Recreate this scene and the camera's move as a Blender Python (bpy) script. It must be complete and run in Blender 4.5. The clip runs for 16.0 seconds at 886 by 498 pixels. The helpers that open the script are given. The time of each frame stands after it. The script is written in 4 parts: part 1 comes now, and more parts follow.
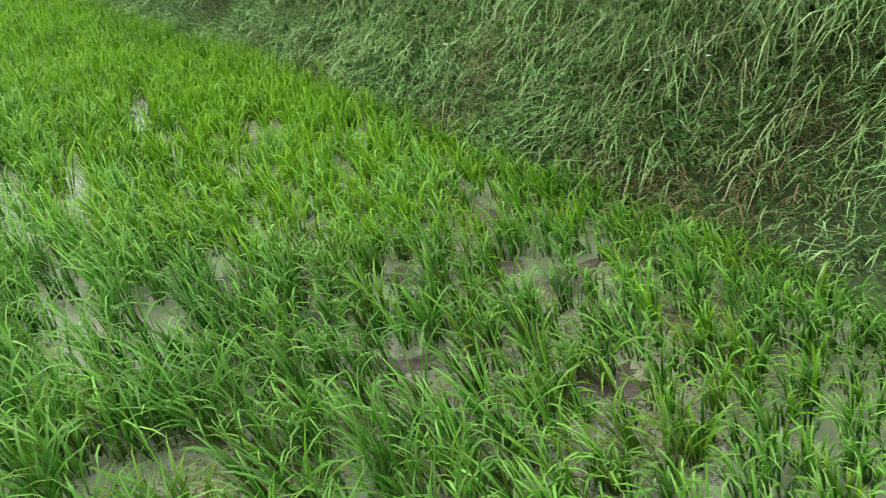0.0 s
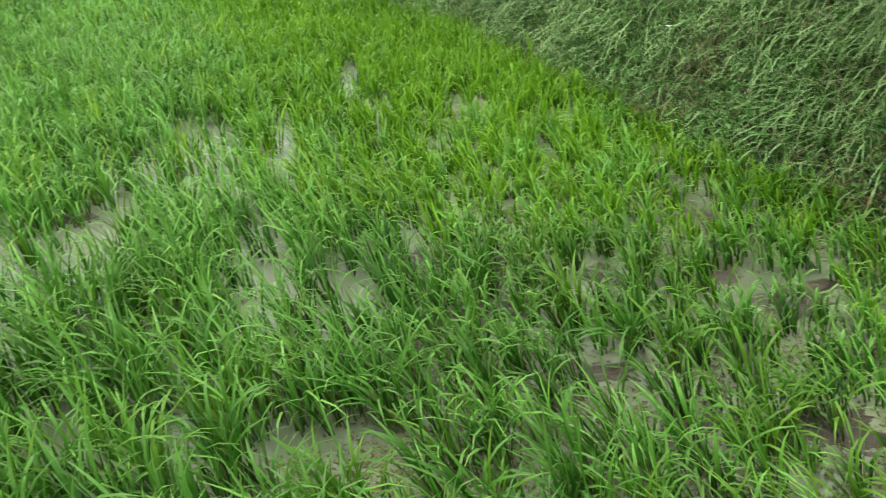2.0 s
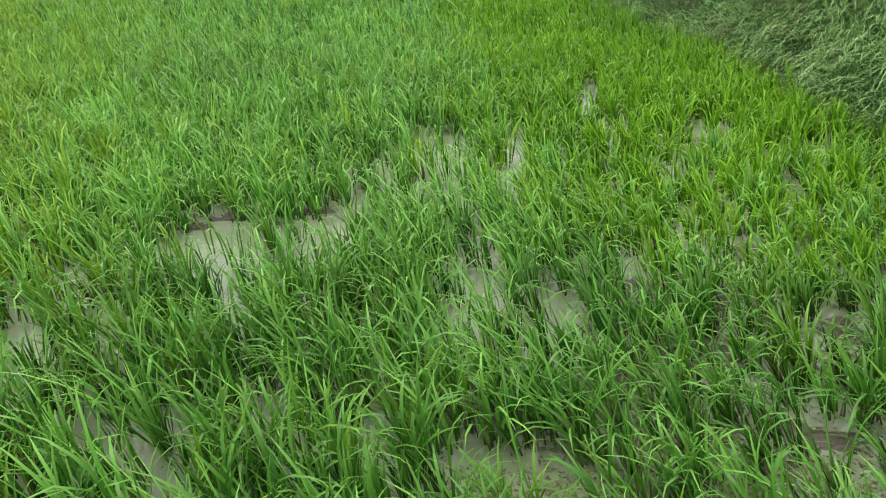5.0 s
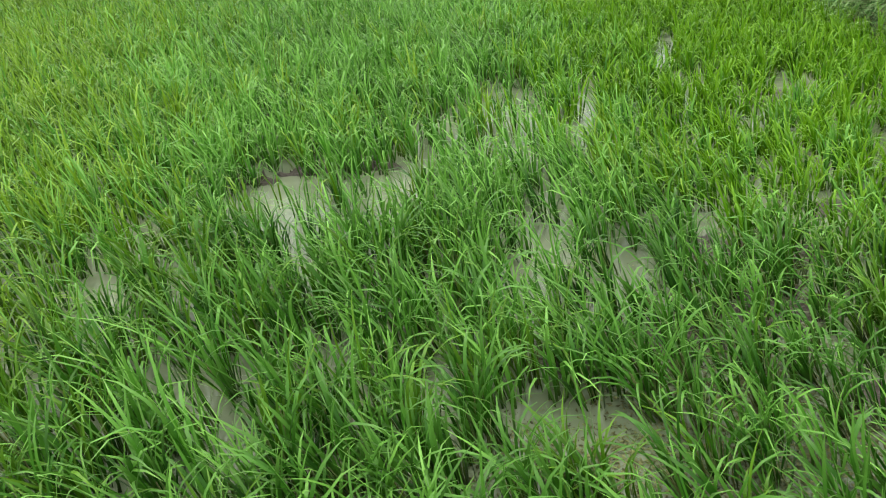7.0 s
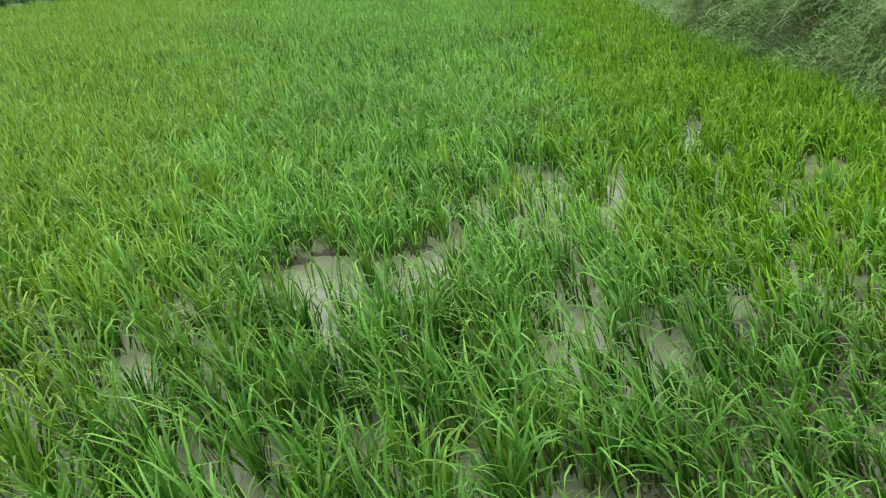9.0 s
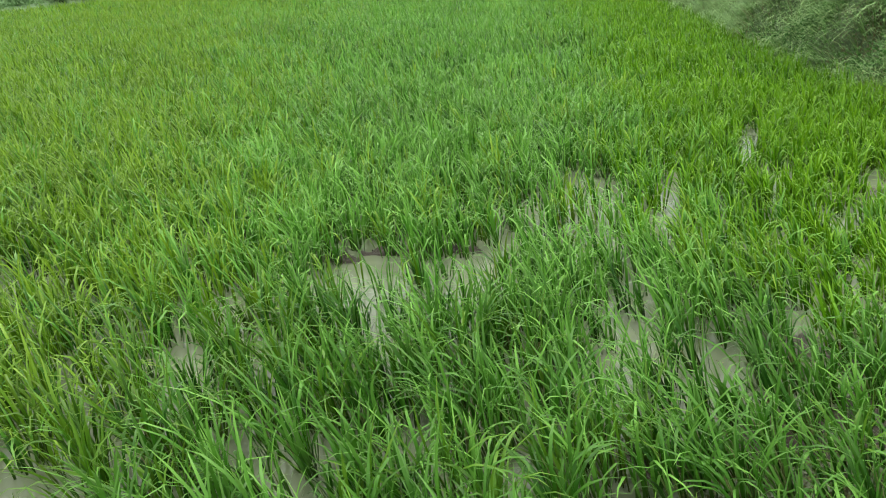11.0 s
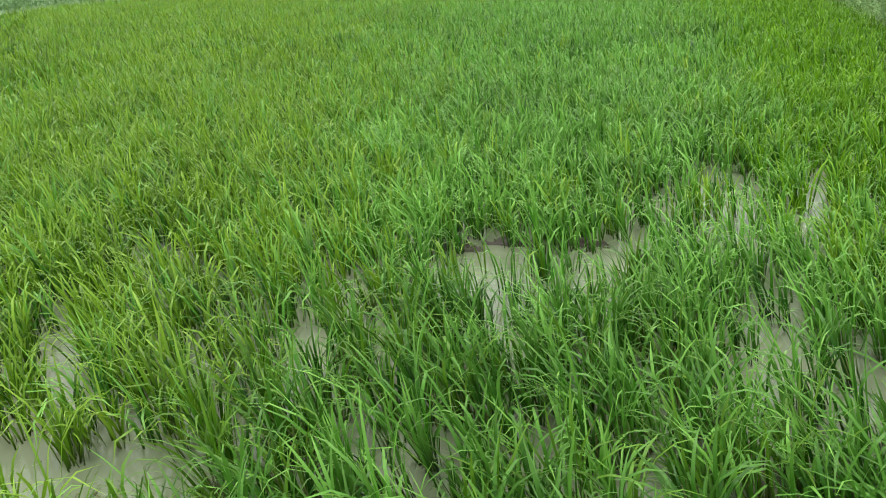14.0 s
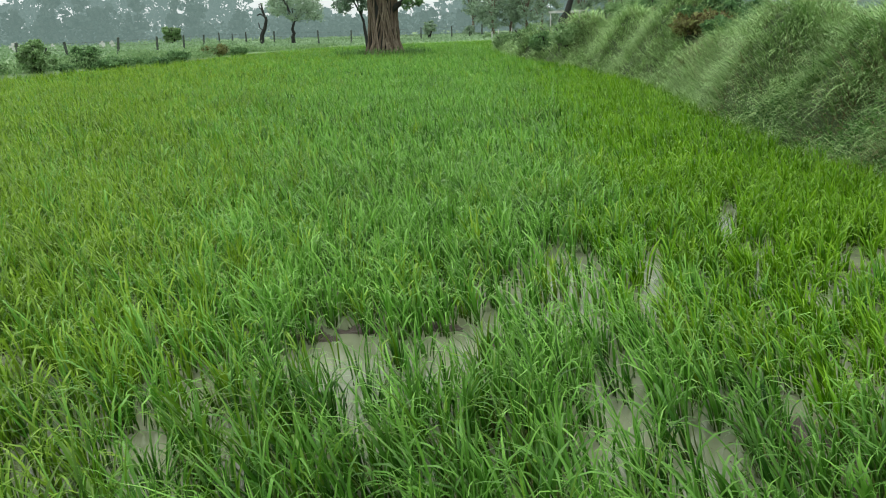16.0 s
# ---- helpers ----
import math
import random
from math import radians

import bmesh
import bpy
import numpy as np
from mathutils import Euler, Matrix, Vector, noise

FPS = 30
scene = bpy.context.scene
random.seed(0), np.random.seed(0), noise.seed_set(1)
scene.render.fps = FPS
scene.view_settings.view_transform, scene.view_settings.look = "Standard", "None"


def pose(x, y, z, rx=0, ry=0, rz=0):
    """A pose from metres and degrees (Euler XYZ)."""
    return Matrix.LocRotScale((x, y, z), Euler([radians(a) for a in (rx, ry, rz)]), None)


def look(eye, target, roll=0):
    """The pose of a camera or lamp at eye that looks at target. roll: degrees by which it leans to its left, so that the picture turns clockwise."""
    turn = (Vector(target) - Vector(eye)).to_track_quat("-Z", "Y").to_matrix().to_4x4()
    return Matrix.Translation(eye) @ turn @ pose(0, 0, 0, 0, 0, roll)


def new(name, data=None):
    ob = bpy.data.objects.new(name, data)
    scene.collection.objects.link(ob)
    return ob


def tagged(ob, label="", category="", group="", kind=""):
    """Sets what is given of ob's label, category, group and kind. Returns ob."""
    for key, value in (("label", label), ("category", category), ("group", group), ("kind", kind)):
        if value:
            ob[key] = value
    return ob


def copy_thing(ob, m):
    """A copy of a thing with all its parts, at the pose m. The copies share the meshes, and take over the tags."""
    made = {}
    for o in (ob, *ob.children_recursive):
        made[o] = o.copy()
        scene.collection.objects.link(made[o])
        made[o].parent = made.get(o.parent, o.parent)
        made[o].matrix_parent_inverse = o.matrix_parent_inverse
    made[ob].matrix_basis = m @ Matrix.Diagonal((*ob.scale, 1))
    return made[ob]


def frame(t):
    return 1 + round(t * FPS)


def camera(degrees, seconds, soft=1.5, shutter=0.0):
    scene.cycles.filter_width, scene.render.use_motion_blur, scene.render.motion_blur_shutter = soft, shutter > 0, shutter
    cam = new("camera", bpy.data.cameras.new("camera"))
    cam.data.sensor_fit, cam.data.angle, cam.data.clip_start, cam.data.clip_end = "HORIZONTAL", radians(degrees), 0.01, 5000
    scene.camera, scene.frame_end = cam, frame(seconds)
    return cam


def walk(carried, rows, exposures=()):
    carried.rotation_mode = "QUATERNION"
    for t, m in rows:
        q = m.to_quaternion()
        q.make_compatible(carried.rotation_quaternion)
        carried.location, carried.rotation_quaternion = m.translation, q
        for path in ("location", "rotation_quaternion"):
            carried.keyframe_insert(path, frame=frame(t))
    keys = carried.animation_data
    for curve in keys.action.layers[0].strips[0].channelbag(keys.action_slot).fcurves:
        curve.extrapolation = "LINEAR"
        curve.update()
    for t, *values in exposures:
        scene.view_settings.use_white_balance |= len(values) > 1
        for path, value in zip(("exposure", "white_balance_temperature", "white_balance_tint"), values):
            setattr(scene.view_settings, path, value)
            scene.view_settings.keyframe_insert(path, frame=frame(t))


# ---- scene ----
cam = camera(57.7, 16.0, soft=1.0, shutter=0.25)
PATH = [
    (0, (0.379, -0.525, 1.893), (1.249, 1.055, 1.076), -0.8),
    (0.5, (0.393, -0.421, 1.857), (1.177, 1.191, 1.018), -0.8),
    (1, (0.387, -0.308, 1.832), (1.131, 1.323, 0.994), -0.3),
    (1.5, (0.377, -0.263, 1.824), (1.041, 1.404, 0.987), -0.1),
    (2, (0.385, -0.264, 1.822), (0.842, 1.463, 0.967), -0.4),
    (2.5, (0.410, -0.250, 1.818), (0.640, 1.514, 0.947), -1.2),
    (3, (0.438, -0.235, 1.829), (0.512, 1.539, 0.952), -1.4),
    (3.5, (0.436, -0.231, 1.824), (0.431, 1.556, 0.969), -1.3),
    (4, (0.445, -0.224, 1.817), (0.378, 1.578, 0.999), -1.6),
    (4.2, (0.441, -0.222, 1.822), (0.365, 1.583, 1.011), -1.5),
    (6.3, (0.461, -0.198, 1.752), (0.312, 1.591, 0.917), -1.9),
    (6.5, (0.459, -0.191, 1.744), (0.279, 1.590, 0.898), -2.2),
    (7, (0.460, -0.189, 1.756), (0.201, 1.561, 0.866), -3.4),
    (7.5, (0.452, -0.204, 1.769), (0.164, 1.558, 0.913), -3.9),
    (8, (0.442, -0.182, 1.772), (0.150, 1.594, 0.946), -3.8),
    (8.5, (0.430, -0.187, 1.776), (0.136, 1.618, 1.018), -3.4),
    (9, (0.437, -0.196, 1.769), (0.112, 1.624, 1.060), -3.6),
    (9.2, (0.453, -0.193, 1.768), (0.104, 1.627, 1.072), -3.9),
    (11.3, (0.337, -0.173, 1.746), (-0.100, 1.629, 1.052), -2.3),
    (11.5, (0.293, -0.163, 1.729), (-0.149, 1.641, 1.041), -1.8),
    (12, (0.206, -0.132, 1.694), (-0.261, 1.665, 1.007), -1.3),
    (12.5, (0.206, -0.129, 1.677), (-0.321, 1.647, 0.980), -1.5),
    (13, (0.229, -0.086, 1.675), (-0.382, 1.654, 0.957), -2.2),
    (13.5, (0.246, -0.091, 1.699), (-0.433, 1.622, 0.973), -3.0),
    (14, (0.258, -0.084, 1.710), (-0.419, 1.639, 1.005), -3.0),
    (14.5, (0.271, -0.079, 1.720), (-0.331, 1.691, 1.067), -2.4),
    (15, (0.292, -0.059, 1.737), (-0.221, 1.755, 1.130), -2.0),
    (15.5, (0.312, -0.041, 1.739), (-0.122, 1.807, 1.176), -2.0),
    (16, (0.318, -0.040, 1.744), (-0.049, 1.831, 1.213), -1.8),
]
EXPOSURES = [(0, 0.1), (1.5, 0.08), (3, -0.05), (6.3, -0.03), (9, -0.14), (14.0, -0.14), (14.5, 0.06), (15.0, -0.16), (15.6, -0.38), (16, -0.4)]
walk(cam, [(t, look(eye, target, roll)) for t, eye, target, roll in PATH], EXPOSURES)

# ---- world and light: a bright overcast monsoon sky ----
SUN_EL, SUN_AZ = 62, 305
world = bpy.data.worlds.new("overcast")
scene.world = world
world.use_nodes = True
wn, wl = world.node_tree.nodes, world.node_tree.links
sky = wn.new("ShaderNodeTexSky")
sky.sky_type, sky.sun_disc = "NISHITA", False
sky.sun_elevation, sky.sun_rotation = radians(SUN_EL), radians(SUN_AZ)
sky.dust_density, sky.air_density = 4.0, 1.0
grey = wn.new("ShaderNodeHueSaturation")
grey.inputs["Saturation"].default_value = 0.15
cloud = wn.new("ShaderNodeMix")
cloud.data_type = "RGBA"
cloud.inputs[0].default_value = 0.8
cloud.inputs[7].default_value = (10.2, 11.0, 10.8, 1)
geo_w = wn.new("ShaderNodeTexCoord")
sep = wn.new("ShaderNodeSeparateXYZ")
grad = wn.new("ShaderNodeMapRange")
grad.inputs["From Min"].default_value, grad.inputs["From Max"].default_value = 0.0, 1.0
grad.inputs["To Min"].default_value, grad.inputs["To Max"].default_value = 0.85, 2.0
lift = wn.new("ShaderNodeVectorMath")
lift.operation = "SCALE"
wl.new(geo_w.outputs["Generated"], sep.inputs[0])
wl.new(sep.outputs["Z"], grad.inputs["Value"])
wl.new(cloud.outputs[2], lift.inputs[0])
wl.new(grad.outputs[0], lift.inputs["Scale"])
wl.new(sky.outputs[0], grey.inputs["Color"])
wl.new(grey.outputs[0], cloud.inputs[6])
wl.new(lift.outputs[0], wn["Background"].inputs["Color"])
wn["Background"].inputs["Strength"].default_value = 0.15
sun = new("sun", bpy.data.lights.new("sun", "SUN"))
sun.data.energy, sun.data.angle, sun.data.color = 1.3, radians(35), (1.0, 0.97, 0.92)
sun.matrix_world = look((0, 0, 30), (-30 * math.sin(radians(SUN_AZ)) / math.tan(radians(SUN_EL)), -30 * math.cos(radians(SUN_AZ)) / math.tan(radians(SUN_EL)), 0))
rng = np.random.default_rng(7)


# ---- materials ----
def material(name):
    m = bpy.data.materials.new(name)
    m.use_nodes = True
    nt = m.node_tree
    return m, nt.nodes, nt.links, nt.nodes["Principled BSDF"], nt.nodes["Material Output"]


def ramp(nodes, stops):
    r = nodes.new("ShaderNodeValToRGB")
    e = r.color_ramp.elements
    while len(e) < len(stops):
        e.new(0.5)
    for el, (pos, col) in zip(e, stops):
        el.position, el.color = pos, (*col, 1)
    return r


def noise_tex(nodes, links, scale, detail=4, rough=0.55, coord="Object"):
    c = nodes.new("ShaderNodeTexCoord")
    n = nodes.new("ShaderNodeTexNoise")
    n.inputs["Scale"].default_value, n.inputs["Detail"].default_value, n.inputs["Roughness"].default_value = scale, detail, rough
    links.new(c.outputs[coord], n.inputs["Vector"])
    return n


def leaf_material(name, dark, mid, light, rough=0.4, through_light=0.28, patch=0.6, root=None, tip=None, by_object=False):
    """Foliage: each blade or leaf takes its own green, patches drift over metres, and light passes through."""
    m, n, l, b, out = material(name)
    geo = n.new("ShaderNodeNewGeometry")
    r = ramp(n, [(0.0, dark), (0.5, mid), (1.0, light)])
    ns = n.new("ShaderNodeTexNoise")
    ns.inputs["Scale"].default_value, ns.inputs["Detail"].default_value = patch, 3
    l.new(geo.outputs["Position"], ns.inputs["Vector"])
    add = n.new("ShaderNodeMath")
    add.operation = "MULTIPLY_ADD"
    if by_object:
        own_tone = n.new("ShaderNodeObjectInfo").outputs["Random"]
    else:
        own_tone = geo.outputs["Random Per Island"]
    l.new(own_tone, add.inputs[0])
    add.inputs[1].default_value = 0.92
    sub = n.new("ShaderNodeMath")
    sub.operation = "MULTIPLY_ADD"
    l.new(ns.outputs["Fac"], sub.inputs[0])
    sub.inputs[1].default_value, sub.inputs[2].default_value = 1.3, -0.6
    l.new(sub.outputs[0], add.inputs[2])
    tuft = n.new("ShaderNodeAttribute")
    tuft.attribute_name = "tone"
    toned = n.new("ShaderNodeMath")
    l.new(add.outputs[0], toned.inputs[0])
    l.new(tuft.outputs["Fac"], toned.inputs[1])
    l.new(toned.outputs[0], r.inputs[0])
    col = r.outputs[0]
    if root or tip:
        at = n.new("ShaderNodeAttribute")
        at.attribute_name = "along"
        # dark sheath colour, deepened to paint in the shade low between plants
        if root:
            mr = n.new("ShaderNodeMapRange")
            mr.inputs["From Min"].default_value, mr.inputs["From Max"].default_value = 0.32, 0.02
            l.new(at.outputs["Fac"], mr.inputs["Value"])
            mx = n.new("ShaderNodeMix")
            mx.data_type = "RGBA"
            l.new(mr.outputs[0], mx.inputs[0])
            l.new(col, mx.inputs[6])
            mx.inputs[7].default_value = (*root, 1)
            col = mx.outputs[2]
        # paler blade end, with sky sheen on the arched tops painted in
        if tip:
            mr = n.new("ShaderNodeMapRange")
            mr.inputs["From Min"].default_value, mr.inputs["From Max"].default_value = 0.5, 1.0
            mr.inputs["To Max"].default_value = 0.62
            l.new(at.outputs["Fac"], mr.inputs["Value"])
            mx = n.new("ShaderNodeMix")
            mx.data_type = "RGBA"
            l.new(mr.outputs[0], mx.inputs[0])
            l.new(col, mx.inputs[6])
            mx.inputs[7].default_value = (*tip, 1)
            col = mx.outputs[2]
    l.new(col, b.inputs["Base Color"])
    b.inputs["Roughness"].default_value = rough
    b.inputs["Specular IOR Level"].default_value = 0.2
    tr = n.new("ShaderNodeBsdfTranslucent")
    l.new(col, tr.inputs["Color"])
    mix = n.new("ShaderNodeMixShader")
    mix.inputs[0].default_value = through_light
    l.new(b.outputs[0], mix.inputs[1])
    l.new(tr.outputs[0], mix.inputs[2])
    l.new(mix.outputs[0], out.inputs["Surface"])
    return m


def earthy(name, stops, scale=3.0, fine=40.0, rough=0.85, bump=0.4, spec=0.3, stretch=None):
    m, n, l, b, out = material(name)
    a = noise_tex(n, l, scale, 6, 0.62)
    f = noise_tex(n, l, fine, 4, 0.6)
    if stretch:
        mp = n.new("ShaderNodeMapping")
        mp.inputs["Scale"].default_value = stretch
        for t in (a, f):
            src = t.inputs["Vector"].links[0].from_socket
            l.new(src, mp.inputs["Vector"])
            l.new(mp.outputs[0], t.inputs["Vector"])
    mx = n.new("ShaderNodeMix")
    mx.inputs[0].default_value = 0.4
    l.new(a.outputs["Fac"], mx.inputs[2])
    l.new(f.outputs["Fac"], mx.inputs[3])
    r = ramp(n, stops)
    l.new(mx.outputs[0], r.inputs[0])
    l.new(r.outputs[0], b.inputs["Base Color"])
    bp = n.new("ShaderNodeBump")
    bp.inputs["Strength"].default_value = bump
    bp.inputs["Distance"].default_value = 0.02
    l.new(mx.outputs[0], bp.inputs["Height"])
    l.new(bp.outputs[0], b.inputs["Normal"])
    b.inputs["Roughness"].default_value = rough
    b.inputs["Specular IOR Level"].default_value = spec
    return m


def muddy_water():
    m, n, l, b, out = material("muddy paddy water")
    big = noise_tex(n, l, 0.9, 4, 0.6)
    r = ramp(n, [(0.32, (0.1, 0.12, 0.068)), (0.52, (0.166, 0.188, 0.114)), (0.72, (0.25, 0.262, 0.168))])
    l.new(big.outputs["Fac"], r.inputs[0])
    l.new(r.outputs[0], b.inputs["Base Color"])
    b.inputs["Roughness"].default_value = 0.045
    b.inputs["IOR"].default_value = 1.33
    rip = noise_tex(n, l, 9.0, 3, 0.5)
    bp = n.new("ShaderNodeBump")
    bp.inputs["Strength"].default_value, bp.inputs["Distance"].default_value = 0.12, 0.01
    l.new(rip.outputs["Fac"], bp.inputs["Height"])
    l.new(bp.outputs[0], b.inputs["Normal"])
    return m


WATER = muddy_water()
MUD = earthy("wet brown mud", [(0.3, (0.03, 0.022, 0.014)), (0.55, (0.061, 0.045, 0.028)), (0.75, (0.087, 0.067, 0.043))], 4, 60, 0.55, 0.7, 0.5)
# turf lifted in colour to stand for the haze over the far meadow
TURF = earthy("rough green turf", [(0.3, (0.0924, 0.156, 0.073)), (0.5, (0.164, 0.247, 0.117)), (0.7, (0.241, 0.321, 0.177))], 0.25, 8, 0.95, 0.6)
SOIL = earthy("dark grass-covered soil", [(0.3, (0.03, 0.046, 0.018)), (0.55, (0.055, 0.085, 0.032)), (0.75, (0.085, 0.105, 0.045))], 2.5, 30, 0.95, 0.8)
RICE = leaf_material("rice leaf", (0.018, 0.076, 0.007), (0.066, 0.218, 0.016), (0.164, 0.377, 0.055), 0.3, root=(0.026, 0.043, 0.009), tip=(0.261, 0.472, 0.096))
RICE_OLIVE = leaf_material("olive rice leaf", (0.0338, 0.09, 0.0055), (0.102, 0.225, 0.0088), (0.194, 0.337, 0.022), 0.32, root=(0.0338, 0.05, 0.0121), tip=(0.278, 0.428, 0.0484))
# near plants: rice greens darkened for the shade seen down between leaves
RICE_PLANT = leaf_material("shaded rice leaf of the near plants", (0.013, 0.06, 0.005), (0.043, 0.152, 0.011), (0.102, 0.264, 0.034), 0.32, root=(0.029, 0.037, 0.011), tip=(0.145, 0.29, 0.053), by_object=True)
RICE_PLANT_YELLOW = leaf_material("shaded yellow-green leaf of the near plants", (0.018, 0.062, 0.002), (0.054, 0.152, 0.006), (0.119, 0.261, 0.019), 0.32, root=(0.036, 0.043, 0.011), tip=(0.171, 0.297, 0.034), by_object=True)
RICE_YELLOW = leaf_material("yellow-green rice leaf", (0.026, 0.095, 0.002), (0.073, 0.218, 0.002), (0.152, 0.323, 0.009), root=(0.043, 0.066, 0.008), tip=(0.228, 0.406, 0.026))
STEM = leaf_material("pale rice sheath", (0.074, 0.118, 0.025), (0.118, 0.167, 0.043), (0.149, 0.155, 0.056), 0.5, 0.15)
BANK_GRASS = leaf_material("grey-green bank grass", (0.0854, 0.19, 0.0345), (0.193, 0.358, 0.0976), (0.34, 0.497, 0.195), 0.5, 0.18, 0.7, root=(0.102, 0.139, 0.044), tip=(0.367, 0.497, 0.233))
STALK = leaf_material("pale seeding grass stalk", (0.171, 0.228, 0.0889), (0.236, 0.285, 0.136), (0.299, 0.331, 0.178), 0.6, 0.3)
DRY_GRASS = leaf_material("dry brown grass", (0.137, 0.092, 0.048), (0.209, 0.153, 0.081), (0.298, 0.242, 0.137), 0.7, 0.3)
LITTER = leaf_material("rotting straw and algae", (0.0459, 0.0449, 0.0168), (0.0959, 0.0943, 0.0324), (0.184, 0.184, 0.0672), 0.6, 0.1, 3.0)
WEED = leaf_material("dark weed leaf", (0.045, 0.123, 0.026), (0.09, 0.212, 0.045), (0.156, 0.295, 0.082), 0.5, 0.35)
# the next five foliage colours are paled and greyed to carry rain haze
LEAF = leaf_material("shrub leaf", (0.0541, 0.131, 0.0449), (0.109, 0.219, 0.0785), (0.187, 0.322, 0.123), 0.5, 0.25)
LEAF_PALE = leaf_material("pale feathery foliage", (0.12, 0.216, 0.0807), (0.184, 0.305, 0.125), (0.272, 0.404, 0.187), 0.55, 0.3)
LEAF_GREY = leaf_material("tree foliage greyed by haze", (0.106, 0.182, 0.12), (0.168, 0.261, 0.182), (0.239, 0.343, 0.247), 0.6, 0.3)
MEADOW = leaf_material("meadow growth paled by haze", (0.145, 0.234, 0.119), (0.198, 0.307, 0.161), (0.264, 0.378, 0.222), 0.7, 0.3, 0.08)
LEAF_HAZE = leaf_material("weeping foliage greyed by haze", (0.19, 0.275, 0.182), (0.264, 0.357, 0.247), (0.329, 0.432, 0.305), 0.6, 0.3)
LEAF_BROWN = leaf_material("withered yellow-brown leaf", (0.07, 0.05, 0.02), (0.17, 0.175, 0.06), (0.3, 0.33, 0.12), 0.6, 0.25)
BARK = earthy("furrowed grey-brown bark", [(0.3, (0.0368, 0.0276, 0.0194)), (0.48, (0.134, 0.104, 0.0748)), (0.7, (0.311, 0.26, 0.199))], 5, 30, 0.9, 0.9, 0.2, (1.2, 1.23, 0.137))
# dark bark and posts are lifted towards grey to carry the rain haze
DARK_BARK = earthy("dark wet bark", [(0.3, (0.012, 0.013, 0.011)), (0.6, (0.034, 0.037, 0.033)), (0.8, (0.068, 0.07, 0.062))], 6, 40, 0.85, 0.8, 0.25, (1, 1, 0.2))
POST = earthy("weathered stone post greyed by haze", [(0.3, (0.03, 0.038, 0.033)), (0.55, (0.065, 0.08, 0.068)), (0.75, (0.115, 0.135, 0.118))], 6, 60, 0.9, 0.6)
WHITE = earthy("chalky white paint", [(0.3, (0.375, 0.375, 0.352)), (0.5, (0.54, 0.54, 0.517)), (0.8, (0.6, 0.6, 0.585))], 2, 30, 0.7, 0.2)
BRICK = earthy("brown brick wall", [(0.3, (0.105, 0.081, 0.068)), (0.55, (0.155, 0.124, 0.102)), (0.75, (0.205, 0.174, 0.149))], 2, 20, 0.9, 0.4)
WIRE = earthy("rusty wire", [(0.3, (0.037, 0.031, 0.028)), (0.7, (0.087, 0.074, 0.068))], 10, 60, 0.7, 0.1)


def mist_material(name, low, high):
    """Woods dissolving in rain far off: a plain distant backdrop, haze painted as glow."""
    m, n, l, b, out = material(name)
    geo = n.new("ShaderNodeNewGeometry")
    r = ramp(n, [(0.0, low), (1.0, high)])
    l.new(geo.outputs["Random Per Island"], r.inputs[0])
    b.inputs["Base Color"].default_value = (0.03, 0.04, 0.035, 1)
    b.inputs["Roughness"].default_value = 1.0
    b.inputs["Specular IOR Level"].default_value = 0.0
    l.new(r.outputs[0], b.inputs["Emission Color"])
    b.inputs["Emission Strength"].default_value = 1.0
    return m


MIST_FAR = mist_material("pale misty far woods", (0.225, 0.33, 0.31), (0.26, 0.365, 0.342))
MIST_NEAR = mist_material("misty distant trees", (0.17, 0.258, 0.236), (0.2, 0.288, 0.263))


# ---- mesh tools ----
def mesh_from(name, verts, tris, mat, along=None, smooth=True):
    verts, tris = np.asarray(verts, np.float32), np.asarray(tris, np.int32)
    me = bpy.data.meshes.new(name)
    me.vertices.add(len(verts))
    me.vertices.foreach_set("co", verts.ravel())
    me.loops.add(tris.size)
    me.loops.foreach_set("vertex_index", tris.ravel())
    me.polygons.add(len(tris))
    me.polygons.foreach_set("loop_start", np.arange(0, tris.size, tris.shape[1], dtype=np.int32))
    me.polygons.foreach_set("use_smooth", np.full(len(tris), smooth))
    if along is not None:
        along = np.asarray(along, np.float32)
        for col, key in enumerate(("along", "tone")):
            at = me.attributes.new(key, "FLOAT", "POINT")
            at.data.foreach_set("value", np.ascontiguousarray(along[:, col]))
    me.update(calc_edges=True)
    me.validate()
    me.materials.append(mat)
    return me


def part(name, me, parent=None, label=""):
    ob = new(name, me)
    ob.parent = parent
    return tagged(ob, label=label)


def bm_mesh(name, bm, mat, smooth=False):
    me = bpy.data.meshes.new(name)
    bm.to_mesh(me)
    bm.free()
    for p in me.polygons:
        p.use_smooth = smooth
    me.materials.append(mat)
    return me


